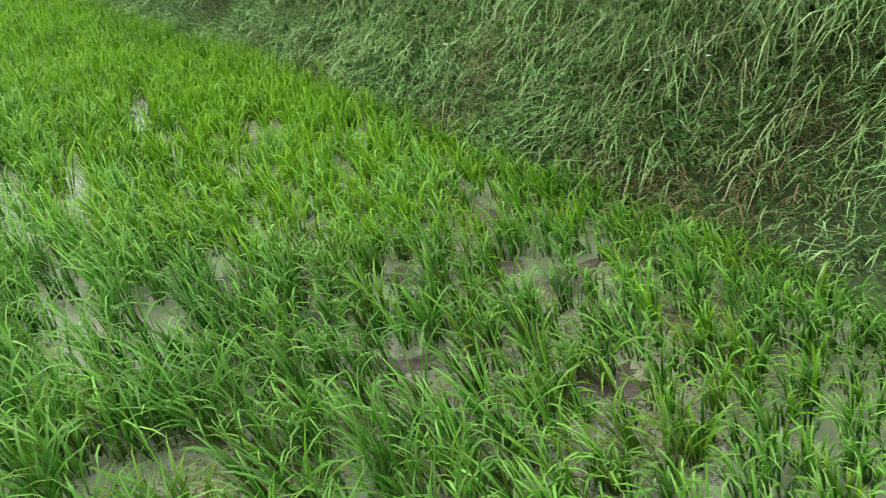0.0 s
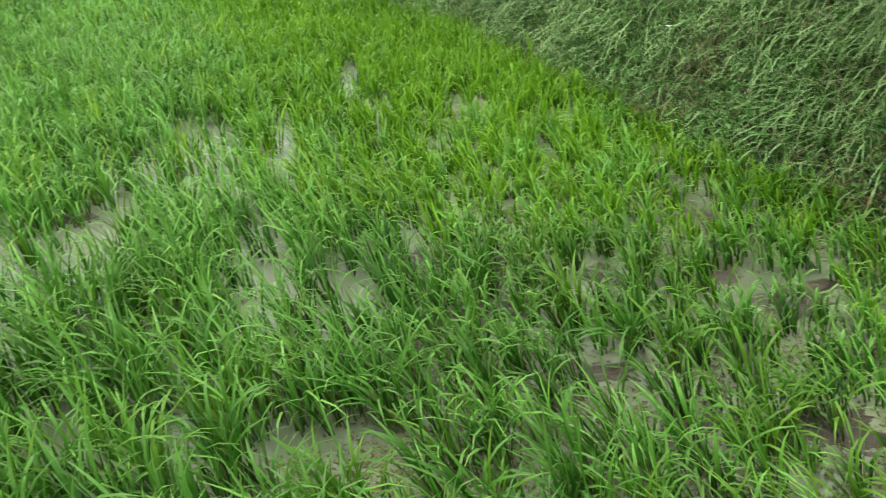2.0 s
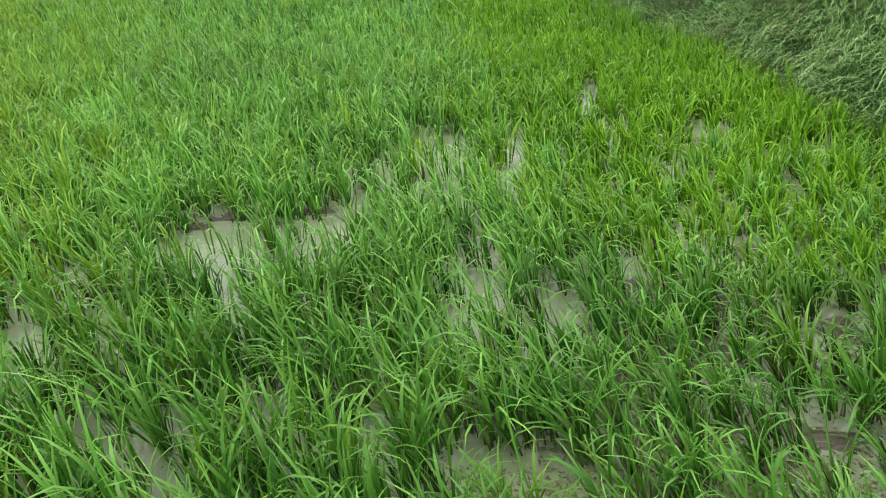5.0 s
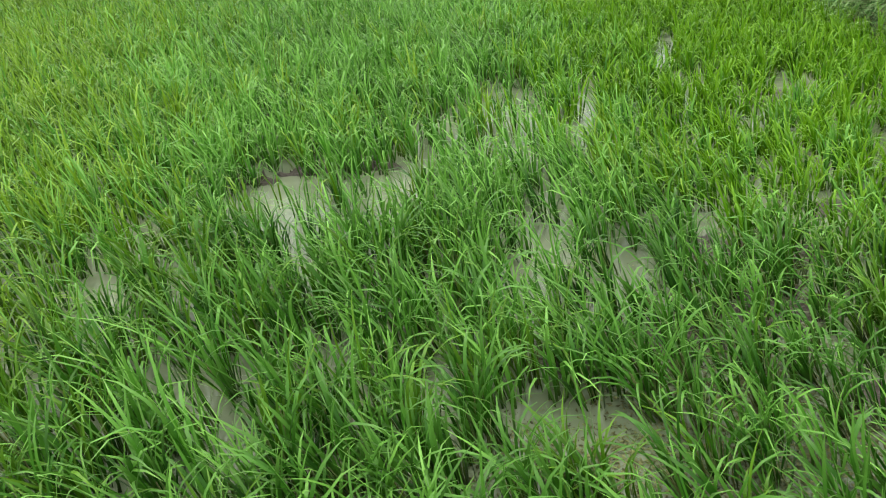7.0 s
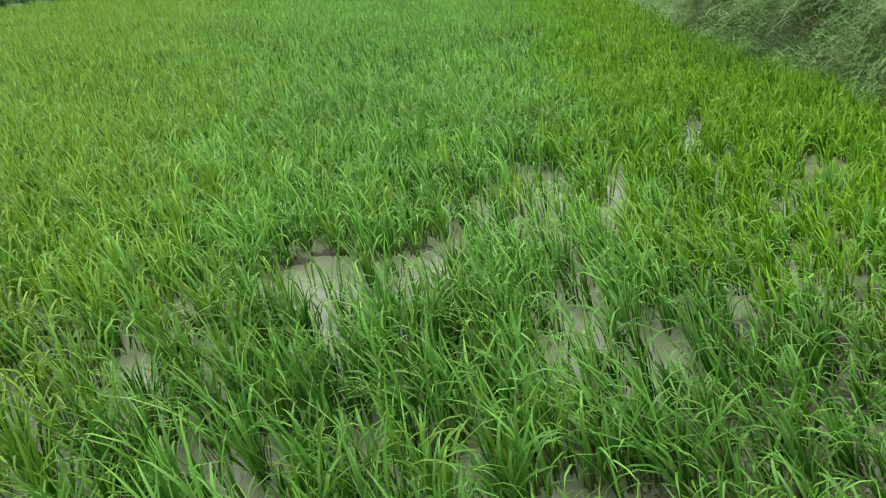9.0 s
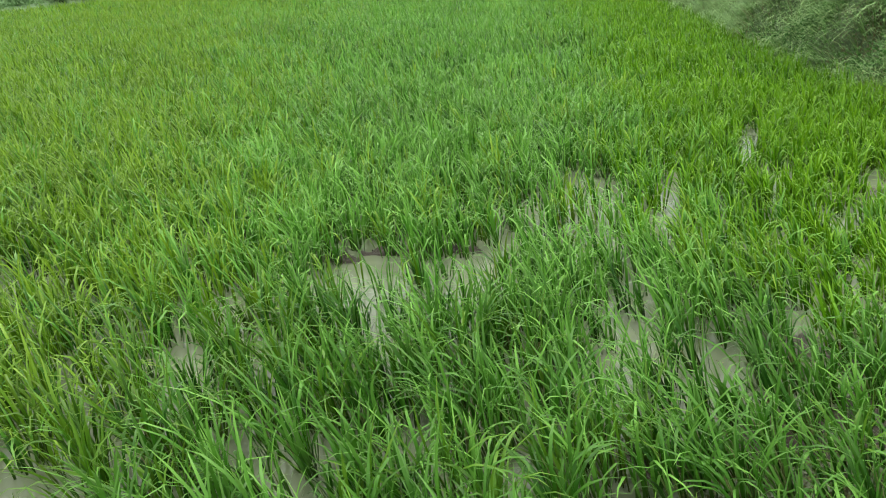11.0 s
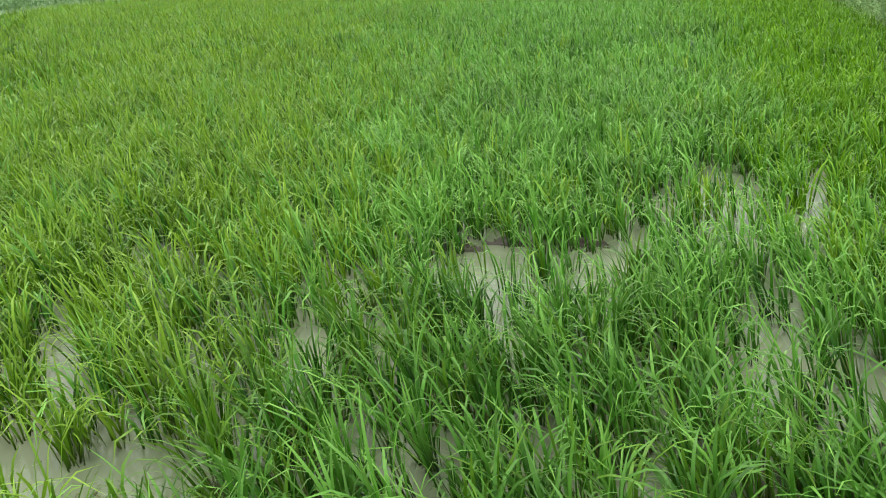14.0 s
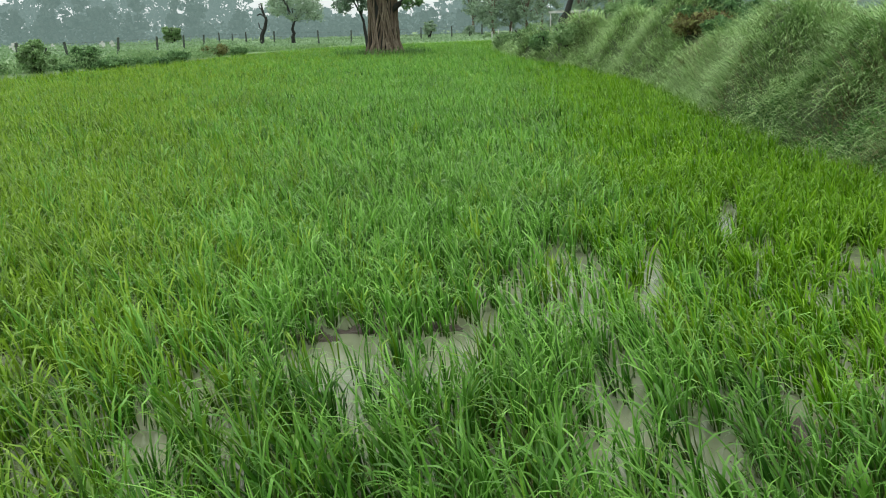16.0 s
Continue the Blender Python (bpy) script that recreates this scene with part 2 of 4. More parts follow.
def blades(root, head, length, width, lean, bend, segs=4, twist=0.0, power=1.3, hook=0.0, tone=0.0):
    """Arching tapered blades from arrays: returns vertices, triangles, and the way along each blade with its tone."""
    n = len(root)
    bc = lambda v: np.broadcast_to(np.asarray(v, float), (n,))
    head, length, width, lean, bend, twist, hook, tone = map(bc, (head, length, width, lean, bend, twist, hook, tone))
    s = np.linspace(0, 1, segs + 1)
    mid = ((s[:-1] + s[1:]) / 2)[None]
    tilt = lean[:, None] + bend[:, None] * mid ** power + hook[:, None] * np.clip((mid - 0.42) / 0.42, 0, 1.2)
    step = (length / segs)[:, None]
    run = np.concatenate([np.zeros((n, 1)), np.cumsum(np.sin(tilt) * step, 1)], 1)
    rise = np.concatenate([np.zeros((n, 1)), np.cumsum(np.cos(tilt) * step, 1)], 1)
    cx = root[:, 0:1] + np.cos(head)[:, None] * run
    cy = root[:, 1:2] + np.sin(head)[:, None] * run
    cz = root[:, 2:3] + rise
    prof = np.interp(s, [0, 0.3, 0.75, 1], [0.5, 1.0, 0.82, 0.0])
    hw = width[:, None] * prof[None] / 2
    side = head[:, None] + math.pi / 2 + twist[:, None] * s[None]
    sx, sy = np.cos(side) * hw, np.sin(side) * hw
    left = np.stack([cx - sx, cy - sy, cz], -1)[:, :-1]
    right = np.stack([cx + sx, cy + sy, cz], -1)[:, :-1]
    tip = np.stack([cx[:, -1], cy[:, -1], cz[:, -1]], -1)[:, None]
    verts = np.concatenate([left, right, tip], 1)
    k = 2 * segs + 1
    base = []
    for i in range(segs - 1):
        base += [(i, segs + i, segs + i + 1), (i, segs + i + 1, i + 1)]
    base.append((segs - 1, 2 * segs - 1, 2 * segs))
    tris = (np.arange(n)[:, None, None] * k + np.asarray(base)[None]).reshape(-1, 3)
    along = np.stack([np.tile(np.concatenate([s[:-1], s[:-1], [1.0]]), n), np.repeat(tone, k)], 1)
    return verts.reshape(-1, 3), tris, along


def merge(pieces):
    vs, ts, als, k = [], [], [], 0
    for v, t, a in pieces:
        vs.append(v)
        ts.append(t + k)
        als.append(a)
        k += len(v)
    return np.concatenate(vs), np.concatenate(ts), np.concatenate(als)


def leaf_cards(centre, size, rs, aspect=0.55, flat=0.0):
    """Small pointed leaves, each a folded diamond, at the given points."""
    n = len(centre)
    size = np.broadcast_to(np.asarray(size, float), (n,))[:, None]
    a = rs.normal(size=(n, 3))
    a[:, 2] *= 1 - flat
    a /= np.linalg.norm(a, axis=1)[:, None]
    b = np.cross(a, rs.normal(size=(n, 3)) * (0.25 if flat > 0.5 else 1.0) + np.array([0, 0, 1.0 if flat > 0.5 else 0.0]))
    b /= np.linalg.norm(b, axis=1)[:, None]
    c = np.cross(a, b)
    v = np.stack([centre - a * size / 2, centre + b * size * aspect / 2 + c * size * 0.08, centre + a * size / 2, centre - b * size * aspect / 2 + c * size * 0.08], 1)
    t = (np.arange(n)[:, None, None] * 4 + np.asarray([(0, 1, 2), (0, 2, 3)])[None]).reshape(-1, 3)
    return v.reshape(-1, 3), t, np.stack([np.tile([0.0, 0.5, 1.0, 0.5], n), np.zeros(4 * n)], 1)


def tube(points, radii, sides=8, flute=0.0, rs=None):
    """A tapered, slightly uneven limb along points."""
    pts = [Vector(p) for p in points]
    verts, tris = [], []
    ph = rs.uniform(0, 6.28) if rs is not None else 0
    for i, (p, r) in enumerate(zip(pts, radii)):
        d = (pts[min(i + 1, len(pts) - 1)] - pts[max(i - 1, 0)]).normalized()
        u = d.orthogonal().normalized() if abs(d.z) < 0.98 else Vector((1, 0, 0))
        u = (u - d * u.dot(d)).normalized()
        w = d.cross(u)
        for j in range(sides):
            a = 2 * math.pi * j / sides
            q = r * (1 + flute * (0.6 * math.sin(5 * a + ph + 0.3 * i) + 0.4 * math.sin(9 * a + ph * 2 - 0.4 * i)))
            verts.append(p + (u * math.cos(a) + w * math.sin(a)) * q)
    for i in range(len(pts) - 1):
        for j in range(sides):
            a, b = i * sides + j, i * sides + (j + 1) % sides
            tris += [(a, b, b + sides), (a, b + sides, a + sides)]
    verts.append(pts[-1])
    k = len(verts) - 1
    for j in range(sides):
        tris.append(((len(pts) - 1) * sides + j, (len(pts) - 1) * sides + (j + 1) % sides, k))
    v = np.array([tuple(q) for q in verts])
    return v, np.array(tris), np.zeros((len(v), 2))


def smoothstep(a, b, x):
    t = np.clip((x - a) / (b - a), 0, 1)
    return t * t * (3 - 2 * t)


def wobble(x, y, s=1.0):
    return (np.sin(1.7 * x * s + 0.6) * np.cos(1.3 * y * s + 1.1) + 0.6 * np.sin(3.1 * x * s - 2.2 * y * s) + 0.4 * np.cos(5.3 * y * s + 2.9 * x * s)) / 2


# ---- the plan ----
EYE_X, EYE_Y = 0.36, 0.0


def polar(az, d, z=0.0):
    a = radians(az)
    return Vector((EYE_X + d * math.sin(a), EYE_Y + d * math.cos(a), z))


# foot of the grass bank, x by y
BANK_Y = [-8, 0.5, 1.4, 2.0, 2.6, 3.2, 4.0, 5.0, 6.6, 8.0, 9.5, 12, 14, 17, 23, 31, 39, 52, 76, 100]
BANK_X = [4.4, 3.9, 3.75, 3.85, 3.85, 3.68, 3.45, 3.35, 3.3, 3.16, 3.02, 2.58, 2.3, 2.1, 1.35, -0.45, -3.5, -6.3, -9.4, -13]


# mounds of long drooping grass on the bank: y, way in from its foot, radius
MOUNDS = [(8.2, 1.0, 0.8), (11.2, 1.0, 1.0), (14.6, 1.1, 1.3), (18.0, 1.6, 0.7), (24.2, 1.2, 1.5), (29.0, 1.3, 1.3), (34.5, 1.4, 1.4), (39.5, 1.3, 1.2)]


def bank_foot(y):
    return np.interp(y, BANK_Y, BANK_X)


def bank_top(y):
    return np.interp(y, [-8, 12, 20, 30, 35, 41, 52, 80], [1.5, 1.5, 1.55, 1.5, 1.3, 0.9, 0.6, 0.4])


def bank_height(x, y):
    d = x - bank_foot(y)
    h = bank_top(y) * smoothstep(-0.2, 1.7, d) * (1 + 0.12 * wobble(x, y, 0.7)) + (0.06 * wobble(x, y, 2.1) + 0.16 * wobble(x + 3, y, 0.85)) * smoothstep(0, 1.0, d)
    h = h * (1 - 0.25 * smoothstep(6, 9, y) * (1 - smoothstep(1.5, 3.0, d)))
    for my, into, mr in MOUNDS:
        h = h + 0.72 * mr * np.exp(-((d - into) ** 2 + ((y - my) / 1.2) ** 2) / (0.5 * mr * mr)) * smoothstep(-0.1, 0.45, d)
    back = smoothstep(5.0, 9.0, d)
    return h * (1 - back) + back * 0.45 - 0.1 * (1 - smoothstep(-0.3, 0.05, d))


def field_left(y):
    return np.interp(y, [0, 29, 41, 53, 68, 78], [-24, -23.5, -22.5, -23.5, -22, -11])


def field_far(x):
    return np.interp(x, [-24, -22, -10.5, -8], [64, 68, 78, 78])


def in_field(x, y):
    return (x > field_left(y)) & (y < field_far(x)) & (x < bank_foot(y) + 0.05) & (y > 0.3)


def land(x, y):
    """Height of the ground: sunk in the paddy, a low bund round it."""
    dx = np.maximum(np.maximum(field_left(y) - x, y - field_far(x)), 0.25 - y)
    rise = smoothstep(-0.1, 0.7, dx)
    return -0.12 + rise * (0.36 + 0.12 * smoothstep(0, 60, dx)) + 0.05 * wobble(x, y, 0.25) * rise


# ---- ground, water, bank ----
def heightfield(name, xs, ys, f, mat):
    gx, gy = np.meshgrid(xs, ys)
    z = f(gx, gy)
    v = np.stack([gx, gy, z], -1).reshape(-1, 3)
    nx, ny = len(xs), len(ys)
    i = (np.arange(ny - 1)[:, None] * nx + np.arange(nx - 1)[None]).ravel()
    t = np.concatenate([np.stack([i, i + 1, i + nx + 1], 1), np.stack([i, i + nx + 1, i + nx], 1)])
    return mesh_from(name, v, t, mat)


axis_x = np.concatenate([[-2500, -1200, -600, -300, -180, -120, -80], np.arange(-60, 30.1, 0.9), [40, 60, 90, 150, 300, 600, 1200, 2500]])
axis_y = np.concatenate([[-2500, -1200, -600, -300, -120, -60, -30, -15], np.arange(-8, 130.1, 0.9), [150, 180, 240, 320, 600, 1200, 2500]])
ground = part("ground", heightfield("ground", axis_x, axis_y, land, TURF))
tagged(ground, "flat green farmland with low grassy field edges", "ground", kind="structure")

# water sheet of the paddy
wy = np.arange(0.0, 79, 0.5)
wv, wt = [], []
for i, y in enumerate(wy):
    x0, x1 = float(field_left(y)) - 0.5, float(bank_foot(y)) + 0.6
    far = y > 66
    if far:
        x0 = max(x0, float(np.interp(y, [64, 68, 78], [-24, -22, -10.5])))
    wv += [(x0, y, 0.0), (x1, y, 0.0)]
    if i:
        k = 2 * i
        wt += [(k - 2, k - 1, k + 1), (k - 2, k + 1, k)]
water = part("water", mesh_from("water", wv, wt, WATER))
tagged(water, "shallow muddy beige water standing in the rice paddy", "water", kind="structure")

by = np.concatenate([np.arange(-8, 16, 0.2), np.arange(16, 100, 0.8)])
bd = np.concatenate([np.arange(-0.4, 3.2, 0.16), np.arange(3.2, 10, 0.7)])
gd, gy = np.meshgrid(bd, by)
gx = bank_foot(gy) + gd
bv = np.stack([gx, gy, bank_height(gx, gy)], -1).reshape(-1, 3)
nb = len(bd)
bi = (np.arange(len(by) - 1)[:, None] * nb + np.arange(nb - 1)[None]).ravel()
bt = np.concatenate([np.stack([bi, bi + 1, bi + nb + 1], 1), np.stack([bi, bi + nb + 1, bi + nb], 1)])
bank = part("earth_bank", mesh_from("earth_bank", bv, bt, SOIL))
tagged(bank, "long dark earth bank overgrown beside the paddy", "bank", kind="structure")

# open water between the plants: x, y, half width, half length, share of plants kept
GAPS = [
    (-0.95, 3.8, 0.32, 0.38, 0.03), (-0.48, 3.88, 0.3, 0.3, 0.12), (-0.74, 3.35, 0.28, 0.26, 0.14), (0.1, 5.3, 0.36, 0.75, 0.05), (0.12, 6.0, 0.34, 0.5, 0.45), (-0.32, 4.9, 0.17, 0.6, 0.15), (0.16, 4.6, 0.3, 0.36, 0.25), (0.74, 5.4, 0.13, 0.85, 0.28),
    (1.52, 7.5, 0.1, 0.8, 0.1), (1.56, 6.1, 0.1, 0.6, 0.2), (0.5, 3.6, 0.13, 0.36, 0.12), (0.82, 2.95, 0.15, 0.32, 0.06), (0.4, 2.9, 0.07, 0.12, 0.3),
    (1.17, 3.3, 0.17, 0.2, 0.2), (0.14, 2.08, 0.09, 0.14, 0.1), (0.3, 2.72, 0.07, 0.14, 0.2), (0.66, 1.86, 0.2, 0.14, 0.1), (1.4, 1.87, 0.17, 0.14, 0.2), (2.02, 1.3, 0.14, 0.1, 0.1),
    (0.9, 1.84, 0.12, 0.1, 0.25), (1.62, 2.14, 0.16, 0.14, 0.25), (2.6, 2.6, 0.2, 0.17, 0.3), (2.85, 2.45, 0.18, 0.15, 0.3), (2.9, 3.5, 0.15, 0.22, 0.25), (3.05, 4.1, 0.14, 0.4, 0.2),
    (2.1, 5.7, 0.32, 0.22, 0.3), (2.82, 5.35, 0.25, 0.2, 0.3), (1.84, 3.72, 0.14, 0.2, 0.25), (2.04, 2.92, 0.16, 0.16, 0.3), (1.75, 5.05, 0.16, 0.25, 0.3), (2.27, 6.15, 0.16, 0.3, 0.45),
    (-1.62, 3.25, 0.15, 0.22, 0.12), (-1.6, 2.85, 0.14, 0.16, 0.15), (-1.41, 2.45, 0.1, 0.2, 0.2), (-0.95, 2.12, 0.1, 0.16, 0.15), (-1.73, 2.27, 0.1, 0.18, 0.2), (-2.42, 3.2, 0.13, 0.18, 0.2),
    (-3.0, 3.5, 0.22, 0.2, 0.15), (-2.0, 1.6, 0.3, 0.2, 0.05), (-1.75, 1.75, 0.12, 0.2, 0.15), (-1.2, 1.9, 0.08, 0.2, 0.2), (-0.6, 1.95, 0.08, 0.14, 0.2), (-2.3, 2.1, 0.1, 0.2, 0.2), (-1.15, 2.75, 0.09, 0.2, 0.25), (-2.1, 2.9, 0.1, 0.2, 0.2), (-1.95, 2.5, 0.1, 0.2, 0.2), (-0.32, 2.28, 0.1, 0.12, 0.2), (-1.48, 1.75, 0.1, 0.16, 0.2), (-2.9, 2.6, 0.12, 0.16, 0.2), (2.5, 1.6, 0.1, 0.12, 0.3),
]


def kept_share(x, y):
    k = np.ones_like(x)
    for cx, cy, rx, ry, s in GAPS:
        ang = np.arctan2(y - cy, x - cx)
        r = np.hypot((x - cx - (y - cy) * (cx - 0.3) / max(cy, 1.5)) / rx, (y - cy) / np.where(y < cy, ry * 1.35, ry)) * (1 + 0.18 * np.sin(3 * ang + cx * 7) + 0.12 * np.sin(5 * ang + cy * 5))
        k = np.where(r < 1, np.minimum(k, s), k)
    return k


def yellow_edge(y):
    """West edge of the yellower, shorter strip of rice along the bank."""
    return np.interp(y, [0, 3, 5.5, 7.8, 12.8, 23, 35, 76], [1.9, 1.2, 0.6, 0.4, -0.1, -1.2, -2.5, -8.5])


def hills(x0, x1, y0, y1, gap):
    gx, gy = np.meshgrid(np.arange(x0, x1, gap), np.arange(y0, y1, gap))
    x = gx.ravel() + rng.uniform(-0.48, 0.48, gx.size) * gap
    y = gy.ravel() + rng.uniform(-0.48, 0.48, gx.size) * gap
    bare = np.where(y < 7, np.clip(0.9 * (wobble(x + 5, y, 3.1) - 0.35), 0, 0.75), 0)
    ok = in_field(x, y) & (rng.random(x.size) < np.minimum(kept_share(x, y), 1 - bare))
    return x[ok], y[ok]


def wind_lean(x, y):
    """How far the plants are pushed over towards the west, per metre of height."""
    return 0.08 + 0.24 * np.clip((5.5 - y) / 3, 0, 1) * np.interp(x, [-1.5, 0.0, 0.9], [0.5, 0.45, 1.25]) + 0.08 * wobble(x, y, 0.8)


def crop(x, y, per, segs, wide, spread):
    """Blades of rice hills at x, y: green, yellow-green and olive ones."""
    n = len(x)
    hill_h = rng.normal(1.0, 0.13, n) * (1 + 0.06 * wobble(x, y, 1.1))
    hill_tone = rng.normal(0, 0.18, n)
    yel = (x > yellow_edge(y) + rng.normal(0, 0.34, n) * np.maximum(1, y / 10)) & (rng.random(n) < np.interp(y, [2.5, 5.5], [0.25, 1]))
    tone = np.where(yel, 1, np.where(rng.random(n) < 0.75 * smoothstep(0.2, 0.6, -x / (y + 1)) + 0.08, 2, 0))
    # far hills toned lighter for haze and grazing light; hills by the bank darker
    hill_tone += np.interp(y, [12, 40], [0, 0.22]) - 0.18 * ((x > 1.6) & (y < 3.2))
    strip = np.clip((x - yellow_edge(y)) / 0.8 + 0.5, 0, 1)
    hill_h *= 1 - 0.24 * strip
    hill_h *= np.where((x > 0.9) & (y < 3.2), 0.88, 1.0)
    idx = np.repeat(np.arange(n), per)
    m = len(idx)
    off = rng.normal(0, spread, (m, 2))
    root = np.stack([x[idx] + off[:, 0], y[idx] + off[:, 1], np.full(m, -0.02)], 1)
    head = np.where(rng.random(m) < 0.7, np.arctan2(off[:, 1], off[:, 0]) + rng.normal(0, 0.9, m), rng.uniform(0, 6.28, m))
    ln = hill_h[idx] * rng.uniform(0.22, 0.45, m)
    lean = np.abs(rng.normal(0.12, 0.13, m))
    bend = rng.uniform(0.1, 0.7, m)
    hook = np.where(rng.random(m) < 0.55, rng.uniform(0.6, 1.8, m), rng.uniform(0, 0.4, m))
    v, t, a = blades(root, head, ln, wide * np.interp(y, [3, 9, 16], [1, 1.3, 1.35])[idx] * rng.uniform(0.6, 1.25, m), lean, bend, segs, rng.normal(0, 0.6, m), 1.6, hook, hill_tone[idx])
    k = 2 * segs + 1
    q = 2 * (segs - 1) + 1
    vb = v.reshape(m, k, 3)
    up = np.maximum(vb[:, :, 2], 0)
    vb[:, :, 0] -= wind_lean(x, y)[idx][:, None] * up * (0.75 + 1.2 * up)
    ab = a.reshape(m, k, 2)
    out = []
    for flag in range(3):
        sel = tone[idx] == flag
        tt = (t[:q][None] + np.arange(int(sel.sum()))[:, None, None] * k).reshape(-1, 3)
        out.append((vb[sel].reshape(-1, 3), tt, ab[sel].reshape(-1, 2)))
    return out


# the stretch in which each plant stands as a thing of its own
NEAR = (-1.55, 2.35, 1.0, 3.15)
hx, hy = hills(-8, 4.2, 0.3, 9.5, 0.125)
wedge = hx > -1.05 * hy - 1.3
hx, hy = hx[wedge], hy[wedge]
own = (hx > NEAR[0]) & (hx < NEAR[1]) & (hy > NEAR[2]) & (hy < NEAR[3])
near_x, near_y = hx[own], hy[own]
zones = [crop(hx[~own], hy[~own], 16, 5, 0.0122, 0.026)]
mx_, my_ = hills(-24, 3, 9.5, 24, 0.162)
seen = mx_ > -1.0 * my_ - 1.0
zones.append(crop(mx_[seen], my_[seen], 10, 3, 0.014, 0.042))
fx, fy = hills(-25, 2, 0.4, 79, 0.27)
seen = (fy > 24) | ((fx < -1.0 * fy - 1.0) & (fy > 9.5)) | ((fx < -10) & (fy < 9.5))
fx, fy = fx[seen], fy[seen]
zones.append(crop(fx, fy, 8, 2, 0.026, 0.09))
tx_, ty_ = rng.normal(0.08, 0.24, 90), rng.normal(5.2, 0.5, 90)
zones.append(crop(tx_, ty_, 3, 5, 0.011, 0.015))
tx_, ty_ = rng.normal(-0.6, 0.24, 44), rng.normal(3.5, 0.2, 44)
zones.append(crop(tx_, ty_, 3, 5, 0.01, 0.015))
sx_, sy_ = hills(-10, -1.4, 0.3, 9.5, 0.18)
side = (sx_ < -1.05 * sy_ - 1.3) | (sx_ < -8)
zones.append(crop(sx_[side], sy_[side], 7, 3, 0.019, 0.03))
green = merge([z[0] for z in zones])
yellow = merge([z[1] for z in zones])
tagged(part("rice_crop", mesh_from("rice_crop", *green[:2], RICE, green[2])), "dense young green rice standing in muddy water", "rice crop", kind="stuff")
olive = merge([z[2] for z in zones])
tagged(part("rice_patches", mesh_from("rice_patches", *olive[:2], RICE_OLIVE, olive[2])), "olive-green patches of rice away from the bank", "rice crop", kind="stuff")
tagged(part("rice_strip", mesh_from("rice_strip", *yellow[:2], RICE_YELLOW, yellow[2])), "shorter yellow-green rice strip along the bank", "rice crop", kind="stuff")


# ---- single rice plants nearest the path ----
def rice_plant(seed, leaves, mat, tone):
    rs = np.random.default_rng(seed)
    base = new("rice_plant")
    m = leaves
    off = rs.normal(0, 0.022, (m, 2))
    head = np.arctan2(off[:, 1], off[:, 0]) + rs.normal(0, 0.6, m)
    ln = rs.uniform(0.26, 0.52, m)
    lean = np.abs(rs.normal(0.13, 0.13, m))
    bend = rs.uniform(0.1, 0.7, m)
    hook = np.where(rs.random(m) < 0.55, rs.uniform(0.6, 1.8, m), rs.uniform(0, 0.4, m))
    root = np.stack([off[:, 0], off[:, 1], np.full(m, -0.02)], 1)
    v, t, a = blades(root, head, ln, rs.uniform(0.0085, 0.0148, m), lean, bend, 8, rs.normal(0, 0.5, m), 1.6, hook)
    k = 17
    for q in range(m):
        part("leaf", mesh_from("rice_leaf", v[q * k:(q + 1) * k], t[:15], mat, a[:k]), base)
    st = [tube([(o[0] * 0.7, o[1] * 0.7, -0.03), (o[0] * 0.9, o[1] * 0.9, 0.06), (o[0] * 1.25, o[1] * 1.25, rs.uniform(0.12, 0.18))], [0.0042, 0.0036, 0.0018], 5) for o in off[:7]]
    v, t, a = merge(st)
    part("stalk_base", mesh_from("rice_stems", v, t, STEM), base, "pale green clustered leaf sheaths")
    return tagged(base, "young " + tone + " rice plant with arching leaves in muddy water", "rice plant", "rice plants near the path")


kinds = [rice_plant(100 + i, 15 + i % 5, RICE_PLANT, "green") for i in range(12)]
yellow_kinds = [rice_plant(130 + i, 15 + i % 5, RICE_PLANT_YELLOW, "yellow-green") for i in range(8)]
order = rng.permutation(len(near_x))
singles, rest = order[:290], order[290:]
stock = {False: list(kinds), True: list(yellow_kinds)}
for i, j in enumerate(singles):
    nx_, ny_ = near_x[j], near_y[j]
    s = float(rng.uniform(0.82, 1.12)) * (0.86 if nx_ > 0.9 else 1.0)
    m = Matrix.LocRotScale((nx_, ny_, 0), Euler((rng.normal(0, 0.11), rng.normal(-0.14 - 0.26 * np.interp(nx_, [-1.5, 0.0, 0.8], [0.4, 0.3, 1.0]), 0.11), 0)), None) @ Matrix.Rotation(rng.uniform(0, 6.28), 4, "Z")
    warm = bool(rng.random() < 0.1 + 0.5 * np.interp(nx_, [1.1, 1.9], [0, 1]) + 0.7 * np.interp(nx_, [-1.4, -0.5], [1, 0]))
    pool = yellow_kinds if warm else kinds
    if stock[warm]:
        ob = stock[warm].pop()
        ob.matrix_basis = m
    else:
        ob = copy_thing(pool[i % len(pool)], m)
    ob.scale = (s, s, s)
zz = crop(near_x[rest], near_y[rest], 17, 6, 0.0118, 0.024)
zz = merge(zz)
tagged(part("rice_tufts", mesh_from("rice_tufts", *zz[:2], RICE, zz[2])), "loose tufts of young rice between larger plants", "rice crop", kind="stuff")

